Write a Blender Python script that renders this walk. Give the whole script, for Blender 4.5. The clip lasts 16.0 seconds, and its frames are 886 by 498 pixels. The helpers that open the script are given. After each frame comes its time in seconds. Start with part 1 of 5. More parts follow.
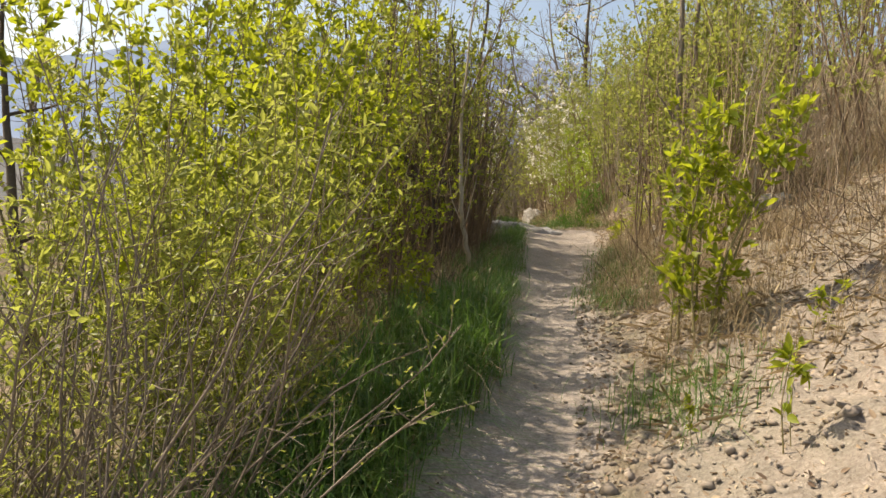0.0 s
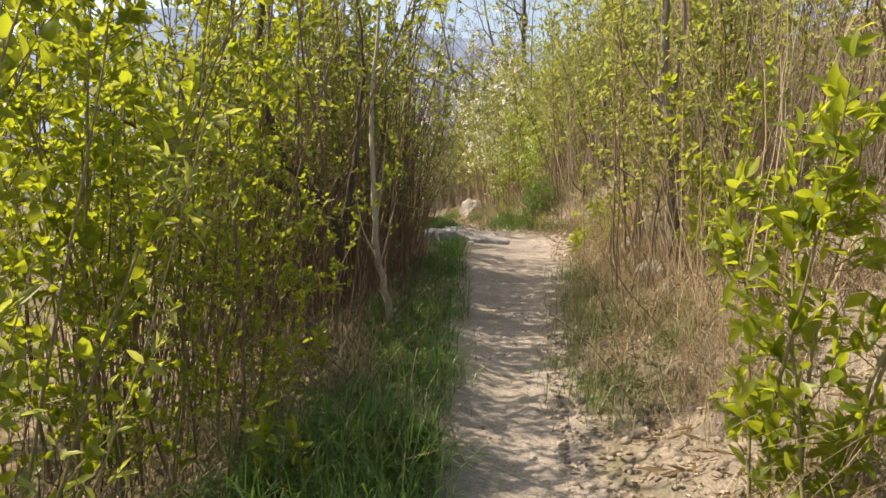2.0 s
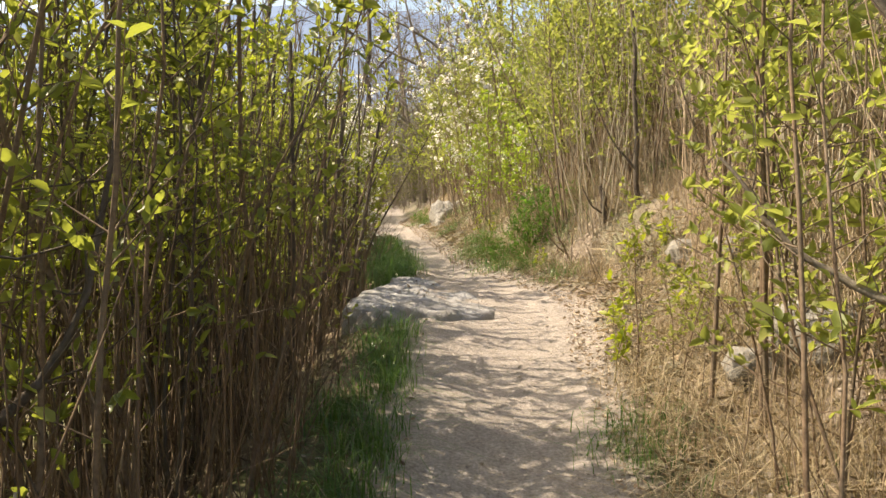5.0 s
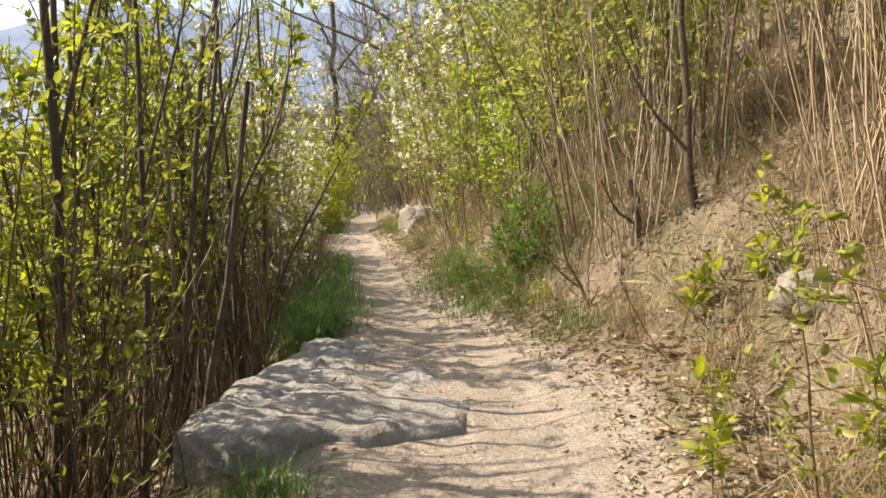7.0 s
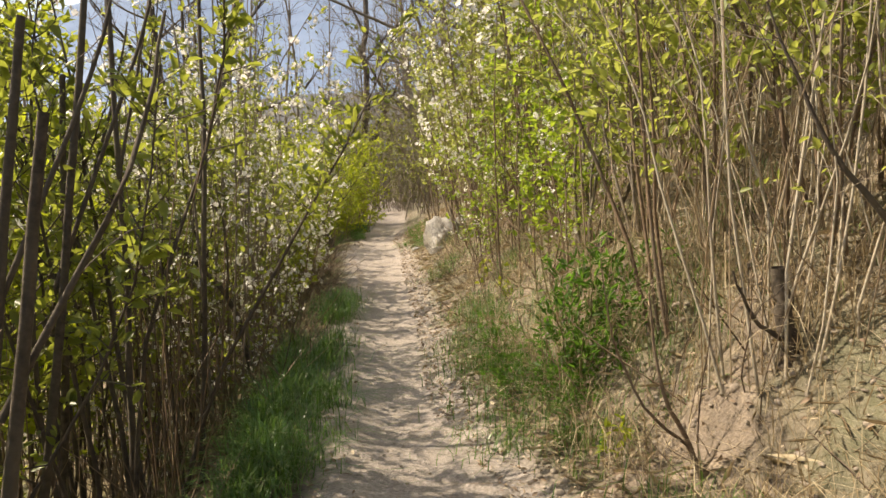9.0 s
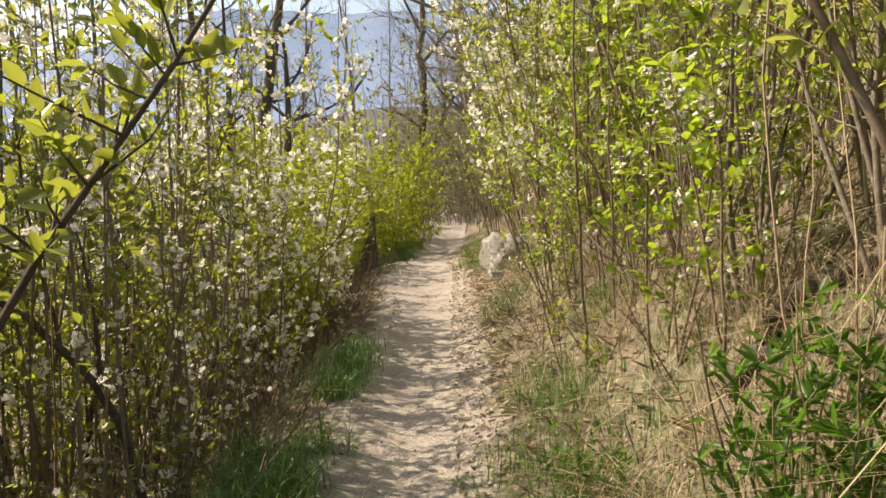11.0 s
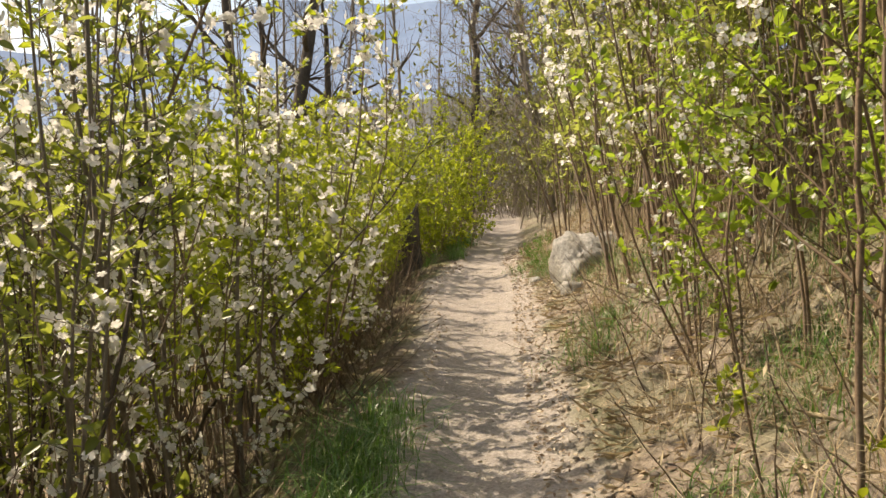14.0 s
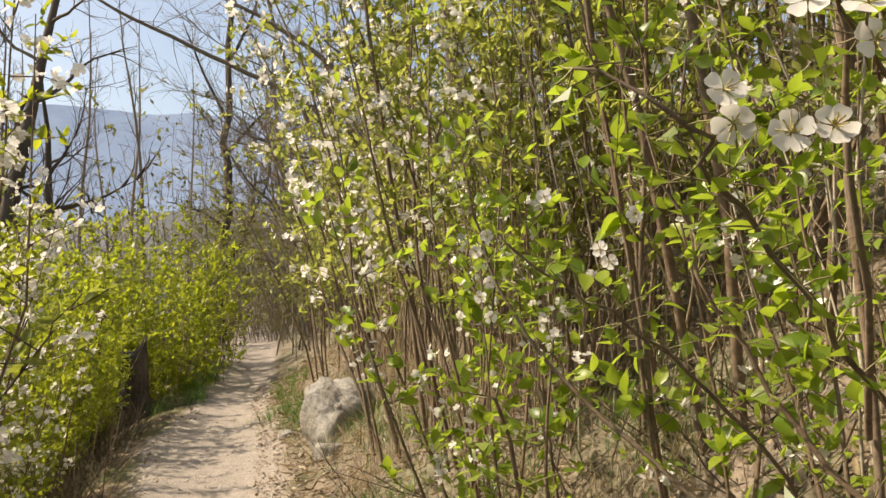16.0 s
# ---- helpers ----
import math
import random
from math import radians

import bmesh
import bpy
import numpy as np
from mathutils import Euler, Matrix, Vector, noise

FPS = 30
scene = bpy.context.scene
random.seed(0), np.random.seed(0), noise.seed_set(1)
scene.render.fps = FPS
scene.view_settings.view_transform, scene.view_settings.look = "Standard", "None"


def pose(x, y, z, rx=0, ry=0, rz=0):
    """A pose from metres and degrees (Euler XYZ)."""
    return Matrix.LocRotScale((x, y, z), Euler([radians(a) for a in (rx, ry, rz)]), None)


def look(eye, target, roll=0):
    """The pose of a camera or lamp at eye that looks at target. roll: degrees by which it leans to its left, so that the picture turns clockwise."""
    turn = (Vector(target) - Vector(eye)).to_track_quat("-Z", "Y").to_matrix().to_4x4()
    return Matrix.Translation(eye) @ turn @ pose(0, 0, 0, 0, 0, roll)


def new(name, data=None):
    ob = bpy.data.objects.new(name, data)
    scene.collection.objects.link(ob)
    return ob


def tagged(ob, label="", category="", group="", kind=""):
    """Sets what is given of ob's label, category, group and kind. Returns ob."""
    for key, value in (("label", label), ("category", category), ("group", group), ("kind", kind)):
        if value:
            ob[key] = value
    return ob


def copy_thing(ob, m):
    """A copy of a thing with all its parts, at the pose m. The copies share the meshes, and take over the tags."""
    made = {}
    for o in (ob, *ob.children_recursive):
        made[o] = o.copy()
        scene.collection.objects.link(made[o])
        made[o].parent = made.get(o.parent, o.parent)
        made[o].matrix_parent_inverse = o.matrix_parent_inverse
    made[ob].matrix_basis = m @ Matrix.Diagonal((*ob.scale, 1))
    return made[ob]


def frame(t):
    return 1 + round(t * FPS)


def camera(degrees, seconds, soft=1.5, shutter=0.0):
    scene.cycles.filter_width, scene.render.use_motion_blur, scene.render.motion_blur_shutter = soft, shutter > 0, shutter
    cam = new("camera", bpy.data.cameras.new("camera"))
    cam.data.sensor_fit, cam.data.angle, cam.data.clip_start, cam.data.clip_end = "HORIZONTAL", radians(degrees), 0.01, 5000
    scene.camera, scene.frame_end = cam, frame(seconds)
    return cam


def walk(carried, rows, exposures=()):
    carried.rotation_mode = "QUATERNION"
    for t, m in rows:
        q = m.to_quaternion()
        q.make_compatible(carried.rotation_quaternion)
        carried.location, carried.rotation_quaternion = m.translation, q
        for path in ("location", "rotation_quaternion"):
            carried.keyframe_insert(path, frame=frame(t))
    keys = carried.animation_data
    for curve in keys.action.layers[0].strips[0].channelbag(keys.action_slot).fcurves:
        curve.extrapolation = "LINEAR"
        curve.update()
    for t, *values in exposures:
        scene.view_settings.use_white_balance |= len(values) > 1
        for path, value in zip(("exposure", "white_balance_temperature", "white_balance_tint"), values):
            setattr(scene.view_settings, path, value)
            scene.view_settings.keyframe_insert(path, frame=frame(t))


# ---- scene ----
EXPOSURE = 0.55
EXPOSED = [(0.0, -0.02), (1.5, 0.15), (3.0, 0.32), (4.0, 0.45), (6.5, 0.45), (7.0, 0.28), (8.0, 0.05), (9.0, 0.16), (11.5, 0.2), (12.5, 0.21), (13.5, 0.16), (14.5, 0.08), (15.5, 0.08), (16.0, 0.0)]
cam = camera(61.2, 16.0, soft=1.5)
PATH = [
    (0.0, (-0.155, -0.228, 1.548), (-0.166, 2.132, 1.504), 4.8),
    (0.5, (-0.066, 0.288, 1.619), (0.052, 2.644, 1.578), 4.4),
    (1.0, (-0.054, 0.841, 1.799), (0.125, 3.193, 1.768), 3.6),
    (1.5, (0.053, 1.491, 1.909), (0.240, 3.843, 1.836), 3.3),
    (2.0, (0.032, 2.083, 2.014), (0.215, 4.434, 1.920), 2.9),
    (2.5, (0.030, 2.750, 2.154), (0.216, 5.099, 2.041), 3.0),
    (3.0, (0.178, 3.377, 2.272), (0.379, 5.726, 2.148), 2.8),
    (3.5, (0.228, 3.966, 2.319), (0.448, 6.311, 2.179), 2.1),
    (4.0, (0.366, 4.666, 2.488), (0.599, 7.009, 2.339), 1.8),
    (6.5, (1.127, 8.624, 2.765), (1.395, 10.962, 2.595), -1.4),
    (7.0, (1.276, 9.135, 2.763), (1.560, 11.472, 2.604), -1.6),
    (7.5, (1.395, 9.538, 2.845), (1.681, 11.875, 2.686), -1.3),
    (8.0, (1.461, 10.111, 2.937), (1.719, 12.451, 2.765), -0.9),
    (8.5, (1.559, 10.676, 3.035), (1.757, 13.020, 2.838), -1.0),
    (9.0, (1.594, 11.108, 3.184), (1.765, 13.452, 2.984), -0.4),
    (11.5, (1.907, 13.996, 3.141), (1.754, 16.345, 2.987), -0.9),
    (12.0, (1.852, 14.310, 3.144), (1.541, 16.644, 2.982), 0.0),
    (12.5, (1.719, 14.794, 3.125), (1.185, 17.087, 2.959), 0.6),
    (13.0, (1.672, 15.171, 3.104), (1.021, 17.434, 2.953), 1.2),
    (13.5, (1.637, 15.419, 3.080), (1.018, 17.692, 2.921), 1.1),
    (14.0, (1.699, 15.777, 3.107), (1.510, 18.123, 2.923), -0.4),
    (14.5, (1.784, 16.205, 3.124), (1.912, 18.555, 2.936), -0.4),
    (15.0, (1.750, 16.518, 3.157), (2.195, 18.833, 3.042), -0.1),
    (15.5, (1.837, 16.803, 3.259), (2.364, 19.104, 3.272), -1.0),
    (16.0, (1.894, 17.069, 3.326), (2.441, 19.359, 3.487), -1.2),
]
walk(cam, [(t, look(eye, target, roll)) for t, eye, target, roll in PATH], [(s, EXPOSURE + e, 7900, 11.0) for s, e in EXPOSED])

# ---- light ----
SUN_AZ, SUN_EL = radians(-74), radians(47)      # azimuth from +y towards +x
world = bpy.data.worlds.new("world")
scene.world = world
world.use_nodes = True
wn = world.node_tree.nodes
sky = wn.new("ShaderNodeTexSky")
sky.sky_type, sky.sun_disc = "NISHITA", False
sky.sun_elevation, sky.sun_rotation = SUN_EL, SUN_AZ
sky.dust_density, sky.air_density = 2.5, 1.0
world.node_tree.links.new(sky.outputs[0], wn["Background"].inputs[0])
wn["Background"].inputs[1].default_value = 0.15
sun = new("sun", bpy.data.lights.new("sun", "SUN"))
sun.data.energy, sun.data.angle, sun.data.color = 5.0, radians(0.6), (1.0, 0.93, 0.82)
to_sun = Vector((math.sin(SUN_AZ) * math.cos(SUN_EL), math.cos(SUN_AZ) * math.cos(SUN_EL), math.sin(SUN_EL)))
sun.matrix_world = look(to_sun * 50, (0, 0, 0))



# ---- materials ----
def material(name):
    m = bpy.data.materials.new(name)
    m.use_nodes = True
    return m, m.node_tree.nodes, m.node_tree.links, m.node_tree.nodes["Principled BSDF"]


def ramp(nodes, stops):
    r = nodes.new("ShaderNodeValToRGB")
    while len(r.color_ramp.elements) < len(stops):
        r.color_ramp.elements.new(0.5)
    for e, (p, c) in zip(r.color_ramp.elements, stops):
        e.position, e.color = p, (*c, 1)
    return r


def noise_node(nodes, links, scale, detail=4.0, rough=0.6, coord=None):
    n = nodes.new("ShaderNodeTexNoise")
    n.inputs["Scale"].default_value, n.inputs["Detail"].default_value = scale, detail
    n.inputs["Roughness"].default_value = rough
    if coord:
        links.new(coord, n.inputs["Vector"])
    return n


def mix_color(nodes, links, fac, a, b, blend="MIX"):
    m = nodes.new("ShaderNodeMix")
    m.data_type, m.blend_type = "RGBA", blend
    for sock, val in ((m.inputs[0], fac), (m.inputs[6], a), (m.inputs[7], b)):
        if isinstance(val, (int, float)):
            sock.default_value = val
        elif isinstance(val, tuple):
            sock.default_value = (*val, 1)
        else:
            links.new(val, sock)
    return m.outputs[2]


def bump(nodes, links, bsdf, height, strength, distance):
    b = nodes.new("ShaderNodeBump")
    b.inputs["Strength"].default_value, b.inputs["Distance"].default_value = strength, distance
    links.new(height, b.inputs["Height"])
    links.new(b.outputs[0], bsdf.inputs["Normal"])


def surface(name, stops, fine, coarse, rough=0.9, relief=0.01, coarse_tint=(0.5, 0.45, 0.4), amount=0.5):
    """Grain at one scale, blotches at another, with fine relief."""
    m, nodes, links, b = material(name)
    co = nodes.new("ShaderNodeTexCoord").outputs["Object"]
    n1 = noise_node(nodes, links, fine, 6, 0.65, co)
    n2 = noise_node(nodes, links, coarse, 3, 0.5, co)
    r = ramp(nodes, stops)
    links.new(n1.outputs[0], r.inputs[0])
    f = ramp(nodes, [(0.42, (0, 0, 0)), (0.66, (amount, amount, amount))])
    links.new(n2.outputs[0], f.inputs[0])
    c = mix_color(nodes, links, f.outputs[0], r.outputs[0], coarse_tint)
    links.new(c, b.inputs["Base Color"])
    b.inputs["Roughness"].default_value = rough
    b.inputs["Specular IOR Level"].default_value = 0.25
    bump(nodes, links, b, n1.outputs[0], 0.8, relief)
    return m


def leafy(name, dark, light, tip, glow, shine=0.42, part=0.5):
    """A thin leaf: each leaf has its own tone, and lets some light through."""
    m, nodes, links, b = material(name)
    isl = nodes.new("ShaderNodeNewGeometry").outputs["Random Per Island"]
    r = ramp(nodes, [(0.0, dark), (0.6, light), (1.0, tip)])
    links.new(isl, r.inputs[0])
    obr = nodes.new("ShaderNodeObjectInfo").outputs["Random"]
    tone = nodes.new("ShaderNodeMapRange")
    tone.inputs[3].default_value, tone.inputs[4].default_value = 0.82, 1.15
    links.new(obr, tone.inputs[0])
    hs = nodes.new("ShaderNodeHueSaturation")
    links.new(tone.outputs[0], hs.inputs["Value"])
    links.new(r.outputs[0], hs.inputs["Color"])
    n = noise_node(nodes, links, 60, 3)
    c = mix_color(nodes, links, 0.25, hs.outputs[0], n.outputs[0], "OVERLAY")
    links.new(c, b.inputs["Base Color"])
    b.inputs["Roughness"].default_value = shine
    b.inputs["Specular IOR Level"].default_value = 0.35
    t = nodes.new("ShaderNodeBsdfTranslucent")
    t.inputs[0].default_value = (*glow, 1)
    mx = nodes.new("ShaderNodeMixShader")
    mx.inputs[0].default_value = part
    links.new(b.outputs[0], mx.inputs[1])
    links.new(t.outputs[0], mx.inputs[2])
    links.new(mx.outputs[0], nodes["Material Output"].inputs[0])
    return m


LEAF = leafy("spring_leaf", (0.06, 0.10, 0.014), (0.145, 0.20, 0.02), (0.27, 0.295, 0.035), (0.46, 0.52, 0.04))
LEAF_YELLOW = leafy("young_yellow_leaf", (0.10, 0.135, 0.03), (0.19, 0.23, 0.05), (0.33, 0.335, 0.11), (0.45, 0.49, 0.10))
LEAF_DARK = leafy("dark_leaf", (0.03, 0.075, 0.012), (0.05, 0.12, 0.018), (0.09, 0.17, 0.025), (0.14, 0.30, 0.03))
GRASS = leafy("grass_blade", (0.03, 0.08, 0.02), (0.065, 0.135, 0.03), (0.18, 0.235, 0.075), (0.14, 0.27, 0.045), 0.34, 0.38)
STRAW = leafy("dry_straw", (0.20, 0.14, 0.08), (0.36, 0.285, 0.175), (0.54, 0.465, 0.32), (0.42, 0.33, 0.2), 0.7, 0.25)
LITTER = leafy("dead_leaf", (0.15, 0.10, 0.07), (0.36, 0.275, 0.19), (0.58, 0.50, 0.38), (0.30, 0.2, 0.1), 0.75, 0.15)
PETAL = leafy("white_petal", (0.70, 0.66, 0.62), (0.82, 0.80, 0.77), (0.86, 0.84, 0.82), (0.85, 0.82, 0.78), 0.6, 0.4)
STAMEN = surface("stamen", [(0.3, (0.5, 0.45, 0.12)), (0.7, (0.6, 0.5, 0.2))], 80, 9)
BARK_TWIG = surface("twig_bark", [(0.3, (0.10, 0.065, 0.042)), (0.7, (0.24, 0.17, 0.115))], 60, 3, 0.85, 0.003, (0.16, 0.14, 0.11))
BARK_GREEN = surface("green_stem_bark", [(0.3, (0.14, 0.12, 0.055)), (0.7, (0.28, 0.25, 0.12))], 50, 4, 0.7, 0.003, (0.18, 0.13, 0.08))
BARK_PALE = surface("pale_bark", [(0.3, (0.30, 0.26, 0.20)), (0.7, (0.46, 0.41, 0.33))], 40, 5, 0.8, 0.004, (0.25, 0.2, 0.14))
BARK_DARK = surface("dark_bark", [(0.3, (0.045, 0.036, 0.03)), (0.7, (0.12, 0.095, 0.075))], 35, 3, 0.9, 0.01, (0.14, 0.12, 0.09))
BARK_GREY = surface("grey_bark", [(0.3, (0.13, 0.105, 0.085)), (0.7, (0.26, 0.215, 0.175))], 30, 2, 0.9, 0.01, (0.2, 0.18, 0.14))
CANE = leafy("dry_cane", (0.20, 0.135, 0.09), (0.42, 0.32, 0.22), (0.64, 0.54, 0.40), (0.3, 0.2, 0.12), 0.6, 0.05)
CANE_DARK = leafy("dark_dead_stem", (0.06, 0.04, 0.027), (0.16, 0.108, 0.07), (0.36, 0.265, 0.175), (0.15, 0.1, 0.06), 0.65, 0.05)
BRUSH = leafy("dead_brush", (0.07, 0.048, 0.034), (0.14, 0.10, 0.07), (0.30, 0.22, 0.15), (0.12, 0.08, 0.05), 0.7, 0.05)
STONE = surface("limestone", [(0.3, (0.13, 0.125, 0.115)), (0.5, (0.27, 0.26, 0.24)), (0.72, (0.42, 0.40, 0.375))], 16, 4, 0.9, 0.05, (0.22, 0.20, 0.16), 0.7)
SLAB = surface("blue_grey_slab", [(0.3, (0.16, 0.16, 0.165)), (0.5, (0.27, 0.27, 0.275)), (0.75, (0.45, 0.45, 0.46))], 13, 3.0, 0.75, 0.05, (0.33, 0.29, 0.24), 0.45)
CLOD = surface("earth_clod", [(0.3, (0.19, 0.16, 0.13)), (0.7, (0.37, 0.32, 0.265))], 20, 4, 0.95, 0.01, (0.25, 0.205, 0.165))
CHAR = surface("weathered_dark_wood", [(0.3, (0.03, 0.026, 0.024)), (0.7, (0.10, 0.085, 0.07))], 25, 3, 0.9, 0.015, (0.2, 0.18, 0.16))
# far ridge: the blue of distance haze is painted into its base colour
HAZED_HILL = surface("hillside_painted_haze", [(0.3, (0.15, 0.215, 0.33)), (0.7, (0.21, 0.28, 0.41))], 0.02, 0.004, 1.0, 0.0, (0.24, 0.32, 0.45))

# brown of bare woods, with grey-blue distance haze mixed into the colour
WOODED_HAZED = surface("wooded_hillside_hazed", [(0.3, (0.075, 0.08, 0.09)), (0.7, (0.15, 0.15, 0.15))], 0.35, 0.03, 1.0, 0.3, (0.11, 0.125, 0.12))
LEAF_COOL = leafy("cool_green_leaf", (0.055, 0.085, 0.022), (0.12, 0.155, 0.035), (0.25, 0.265, 0.085), (0.36, 0.40, 0.06), 0.36)
LEAF_OLIVE = leafy("olive_leaf", (0.05, 0.055, 0.02), (0.10, 0.105, 0.035), (0.17, 0.16, 0.06), (0.22, 0.22, 0.06))
LEAF_CHERRY = leafy("cherry_leaf", (0.07, 0.125, 0.018), (0.145, 0.22, 0.028), (0.27, 0.33, 0.05), (0.40, 0.52, 0.05), 0.35)

# ground: trodden soil where it is bare, litter and moss elsewhere
GROUND, gn, gl, gb = material("soil_and_litter")
gco = gn.new("ShaderNodeTexCoord").outputs["Object"]
g_fine, g_mid, g_big = (noise_node(gn, gl, s, 6, 0.65, gco) for s in (55, 9, 1.3))
soil = ramp(gn, [(0.25, (0.19, 0.16, 0.138)), (0.5, (0.325, 0.286, 0.253)), (0.8, (0.50, 0.458, 0.415))])
gl.new(g_fine.outputs[0], soil.inputs[0])
soil2 = mix_color(gn, gl, 0.35, soil.outputs[0], g_mid.outputs[0], "OVERLAY")
floor_r = ramp(gn, [(0.25, (0.055, 0.042, 0.03)), (0.5, (0.165, 0.126, 0.088)), (0.75, (0.36, 0.285, 0.205))])
gl.new(g_mid.outputs[0], floor_r.inputs[0])
moss = ramp(gn, [(0.42, (0, 0, 0)), (0.62, (0.65, 0.65, 0.65))])
gl.new(g_big.outputs[0], moss.inputs[0])
floor_c = mix_color(gn, gl, moss.outputs[0], floor_r.outputs[0], (0.08, 0.11, 0.03))
att = gn.new("ShaderNodeAttribute")
att.attribute_name = "bare"
gl.new(mix_color(gn, gl, att.outputs["Fac"], floor_c, soil2), gb.inputs["Base Color"])
gb.inputs["Roughness"].default_value = 0.95
gb.inputs["Specular IOR Level"].default_value = 0.15
gh = gn.new("ShaderNodeMath")
gh.operation = "ADD"
gl.new(g_fine.outputs[0], gh.inputs[0])
gl.new(g_mid.outputs[0], gh.inputs[1])
bump(gn, gl, gb, gh.outputs[0], 0.9, 0.02)

# ---- the lie of the land ----
PY = [-8, 0, 2.6, 4.1, 5.9, 7, 8.3, 10.2, 11.5, 12.6, 14, 15.7, 19, 22, 25, 28, 36, 46, 60]
PL = [-0.9, -0.5, -0.24, 0.14, 0.32, 0.46, 0.62, 0.84, 1.02, 1.1, 1.36, 1.26, 1.2, 1.13, 0.80, 1.0, 1.0, 0.9, 0.4]
PR = [-0.2, 0.2, 0.44, 0.82, 1.05, 1.25, 1.52, 2.1, 2.3, 2.55, 2.25, 1.98, 2.0, 1.95, 1.97, 1.85, 2.1, 2.2, 1.6]
GY = [-8, -1, 0, 1, 3, 5, 7, 9, 11, 12.2, 13, 15, 30, 60, 120]
GZ = [-0.7, 0.0, 0.10, 0.25, 0.62, 0.91, 1.11, 1.33, 1.56, 1.74, 1.84, 1.86, 1.95, 2.5, 3.0]


def smooth(a, b, x):
    t = np.clip((x - a) / (b - a), 0, 1)
    return t * t * (3 - 2 * t)


def edges(y):
    return np.interp(y, PY, PL), np.interp(y, PY, PR)


def base_land(x, y):
    """Height of the land without its roughness; arrays or numbers."""
    x, y = np.asarray(x, float), np.asarray(y, float)
    xl, xr = edges(y)
    g = np.interp(y, GY, GZ)
    d = np.maximum(0, x - xr)
    b1 = 0.3 * np.minimum(d, 0.4) + 0.6 * np.maximum(0, d - 0.4)
    b2 = 0.25 * np.minimum(d, 0.6) + 1.4 * np.clip(d - 0.6, 0, 0.5) + 0.7 * np.maximum(0, d - 1.1)
    b3 = 0.4 * np.minimum(d, 0.5) + 0.75 * np.maximum(0, d - 0.5)
    w1, w2 = smooth(8.5, 11.5, y), smooth(16, 19, y)
    right = b1 * (1 - w1) + w1 * ((1 - w2) * b2 + w2 * b3)
    right = np.where(right > 4, 4 + (right - 4) * 0.5, right)
    right = np.where(right > 14, 14 + (right - 14) * 0.04, right)
    e = np.maximum(0, xl - x)
    l1 = -0.06 * np.minimum(e, 0.7) - 0.35 * np.clip(e - 0.7, 0, 5)
    l2 = -0.12 * np.minimum(e, 0.4) - 0.75 * np.clip(e - 0.4, 0, 1.2) - 0.3 * np.clip(e - 1.6, 0, 6)
    wl = smooth(9.5, 12.5, y) * (1 - 0.6 * smooth(24, 30, y))
    left = l1 * (1 - wl) + wl * l2
    cup = np.where((x > xl) & (x < xr), -0.05 * np.sin(np.clip((x - xl) / np.maximum(xr - xl, 0.1), 0, 1) * math.pi), 0)
    return g + right + left + cup


def land_many(x, y):
    """Heights of the land at many places, with its roughness."""
    x, y = np.asarray(x, float).ravel(), np.asarray(y, float).ravel()
    xl, xr = edges(y)
    off = np.maximum(np.maximum(xl - x, x - xr), 0)
    k = 0.3 + 0.7 * np.minimum(1, off / 0.5)
    far = np.clip((off - 3) / 6, 0, 1) * 0.5
    nz = noise.noise
    n1 = np.array([nz(Vector((a * 1.3, c * 1.3, 0.3))) for a, c in zip(x, y)])
    n2 = np.array([nz(Vector((a * 4.1, c * 4.1, 5))) for a, c in zip(x, y)])
    n3 = np.array([nz(Vector((a * 5, c * 13, 2))) for a, c in zip(x, y)])
    n4 = np.array([nz(Vector((a * 8, c * 8, 7))) for a, c in zip(x, y)])
    n5 = np.array([nz(Vector((a * 0.2, c * 0.2, 9))) for a, c in zip(x, y)])
    return base_land(x, y) + 0.05 * k * n1 + 0.055 * k * n2 + 0.018 * n3 + (0.010 + 0.045 * np.clip((x - xr) / 0.4, 0, 1)) * n4 + far * n5


def land(x, y):
    """Height of the land at one place."""
    return float(land_many([x], [y])[0])


# ---- mesh building ----
class Geo:
    """Collects vertices and faces of one mesh."""

    def __init__(self):
        self.v, self.f, self.n = [], [], 0

    def add(self, v, f):
        v, f = np.asarray(v, float).reshape(-1, 3), np.asarray(f, int)
        self.v.append(v)
        self.f.append(f + self.n)
        self.n += len(v)

    def mesh(self, name, mat, shade=False):
        me = bpy.data.meshes.new(name)
        if not self.n:
            return me
        v = np.concatenate(self.v)
        me.vertices.add(len(v))
        me.vertices.foreach_set("co", v.ravel())
        loops = np.concatenate([f.ravel() for f in self.f])
        sizes = np.concatenate([np.full(len(f), f.shape[1]) for f in self.f])
        me.loops.add(len(loops))
        me.loops.foreach_set("vertex_index", loops)
        me.polygons.add(len(sizes))
        me.polygons.foreach_set("loop_start", np.concatenate([[0], np.cumsum(sizes)[:-1]]))
        me.polygons.foreach_set("loop_total", sizes)
        if shade:
            me.polygons.foreach_set("use_smooth", np.ones(len(sizes), bool))
        me.update(calc_edges=True)
        me.validate()
        me.materials.append(mat)
        return me


def part(name, mesh, parent, label=""):
    ob = new(name, mesh)
    ob.parent = parent
    if label:
        ob["label"] = label
    return ob


def unit(v):
    v = np.asarray(v, float)
    return v / np.maximum(np.linalg.norm(v, axis=-1, keepdims=True), 1e-9)


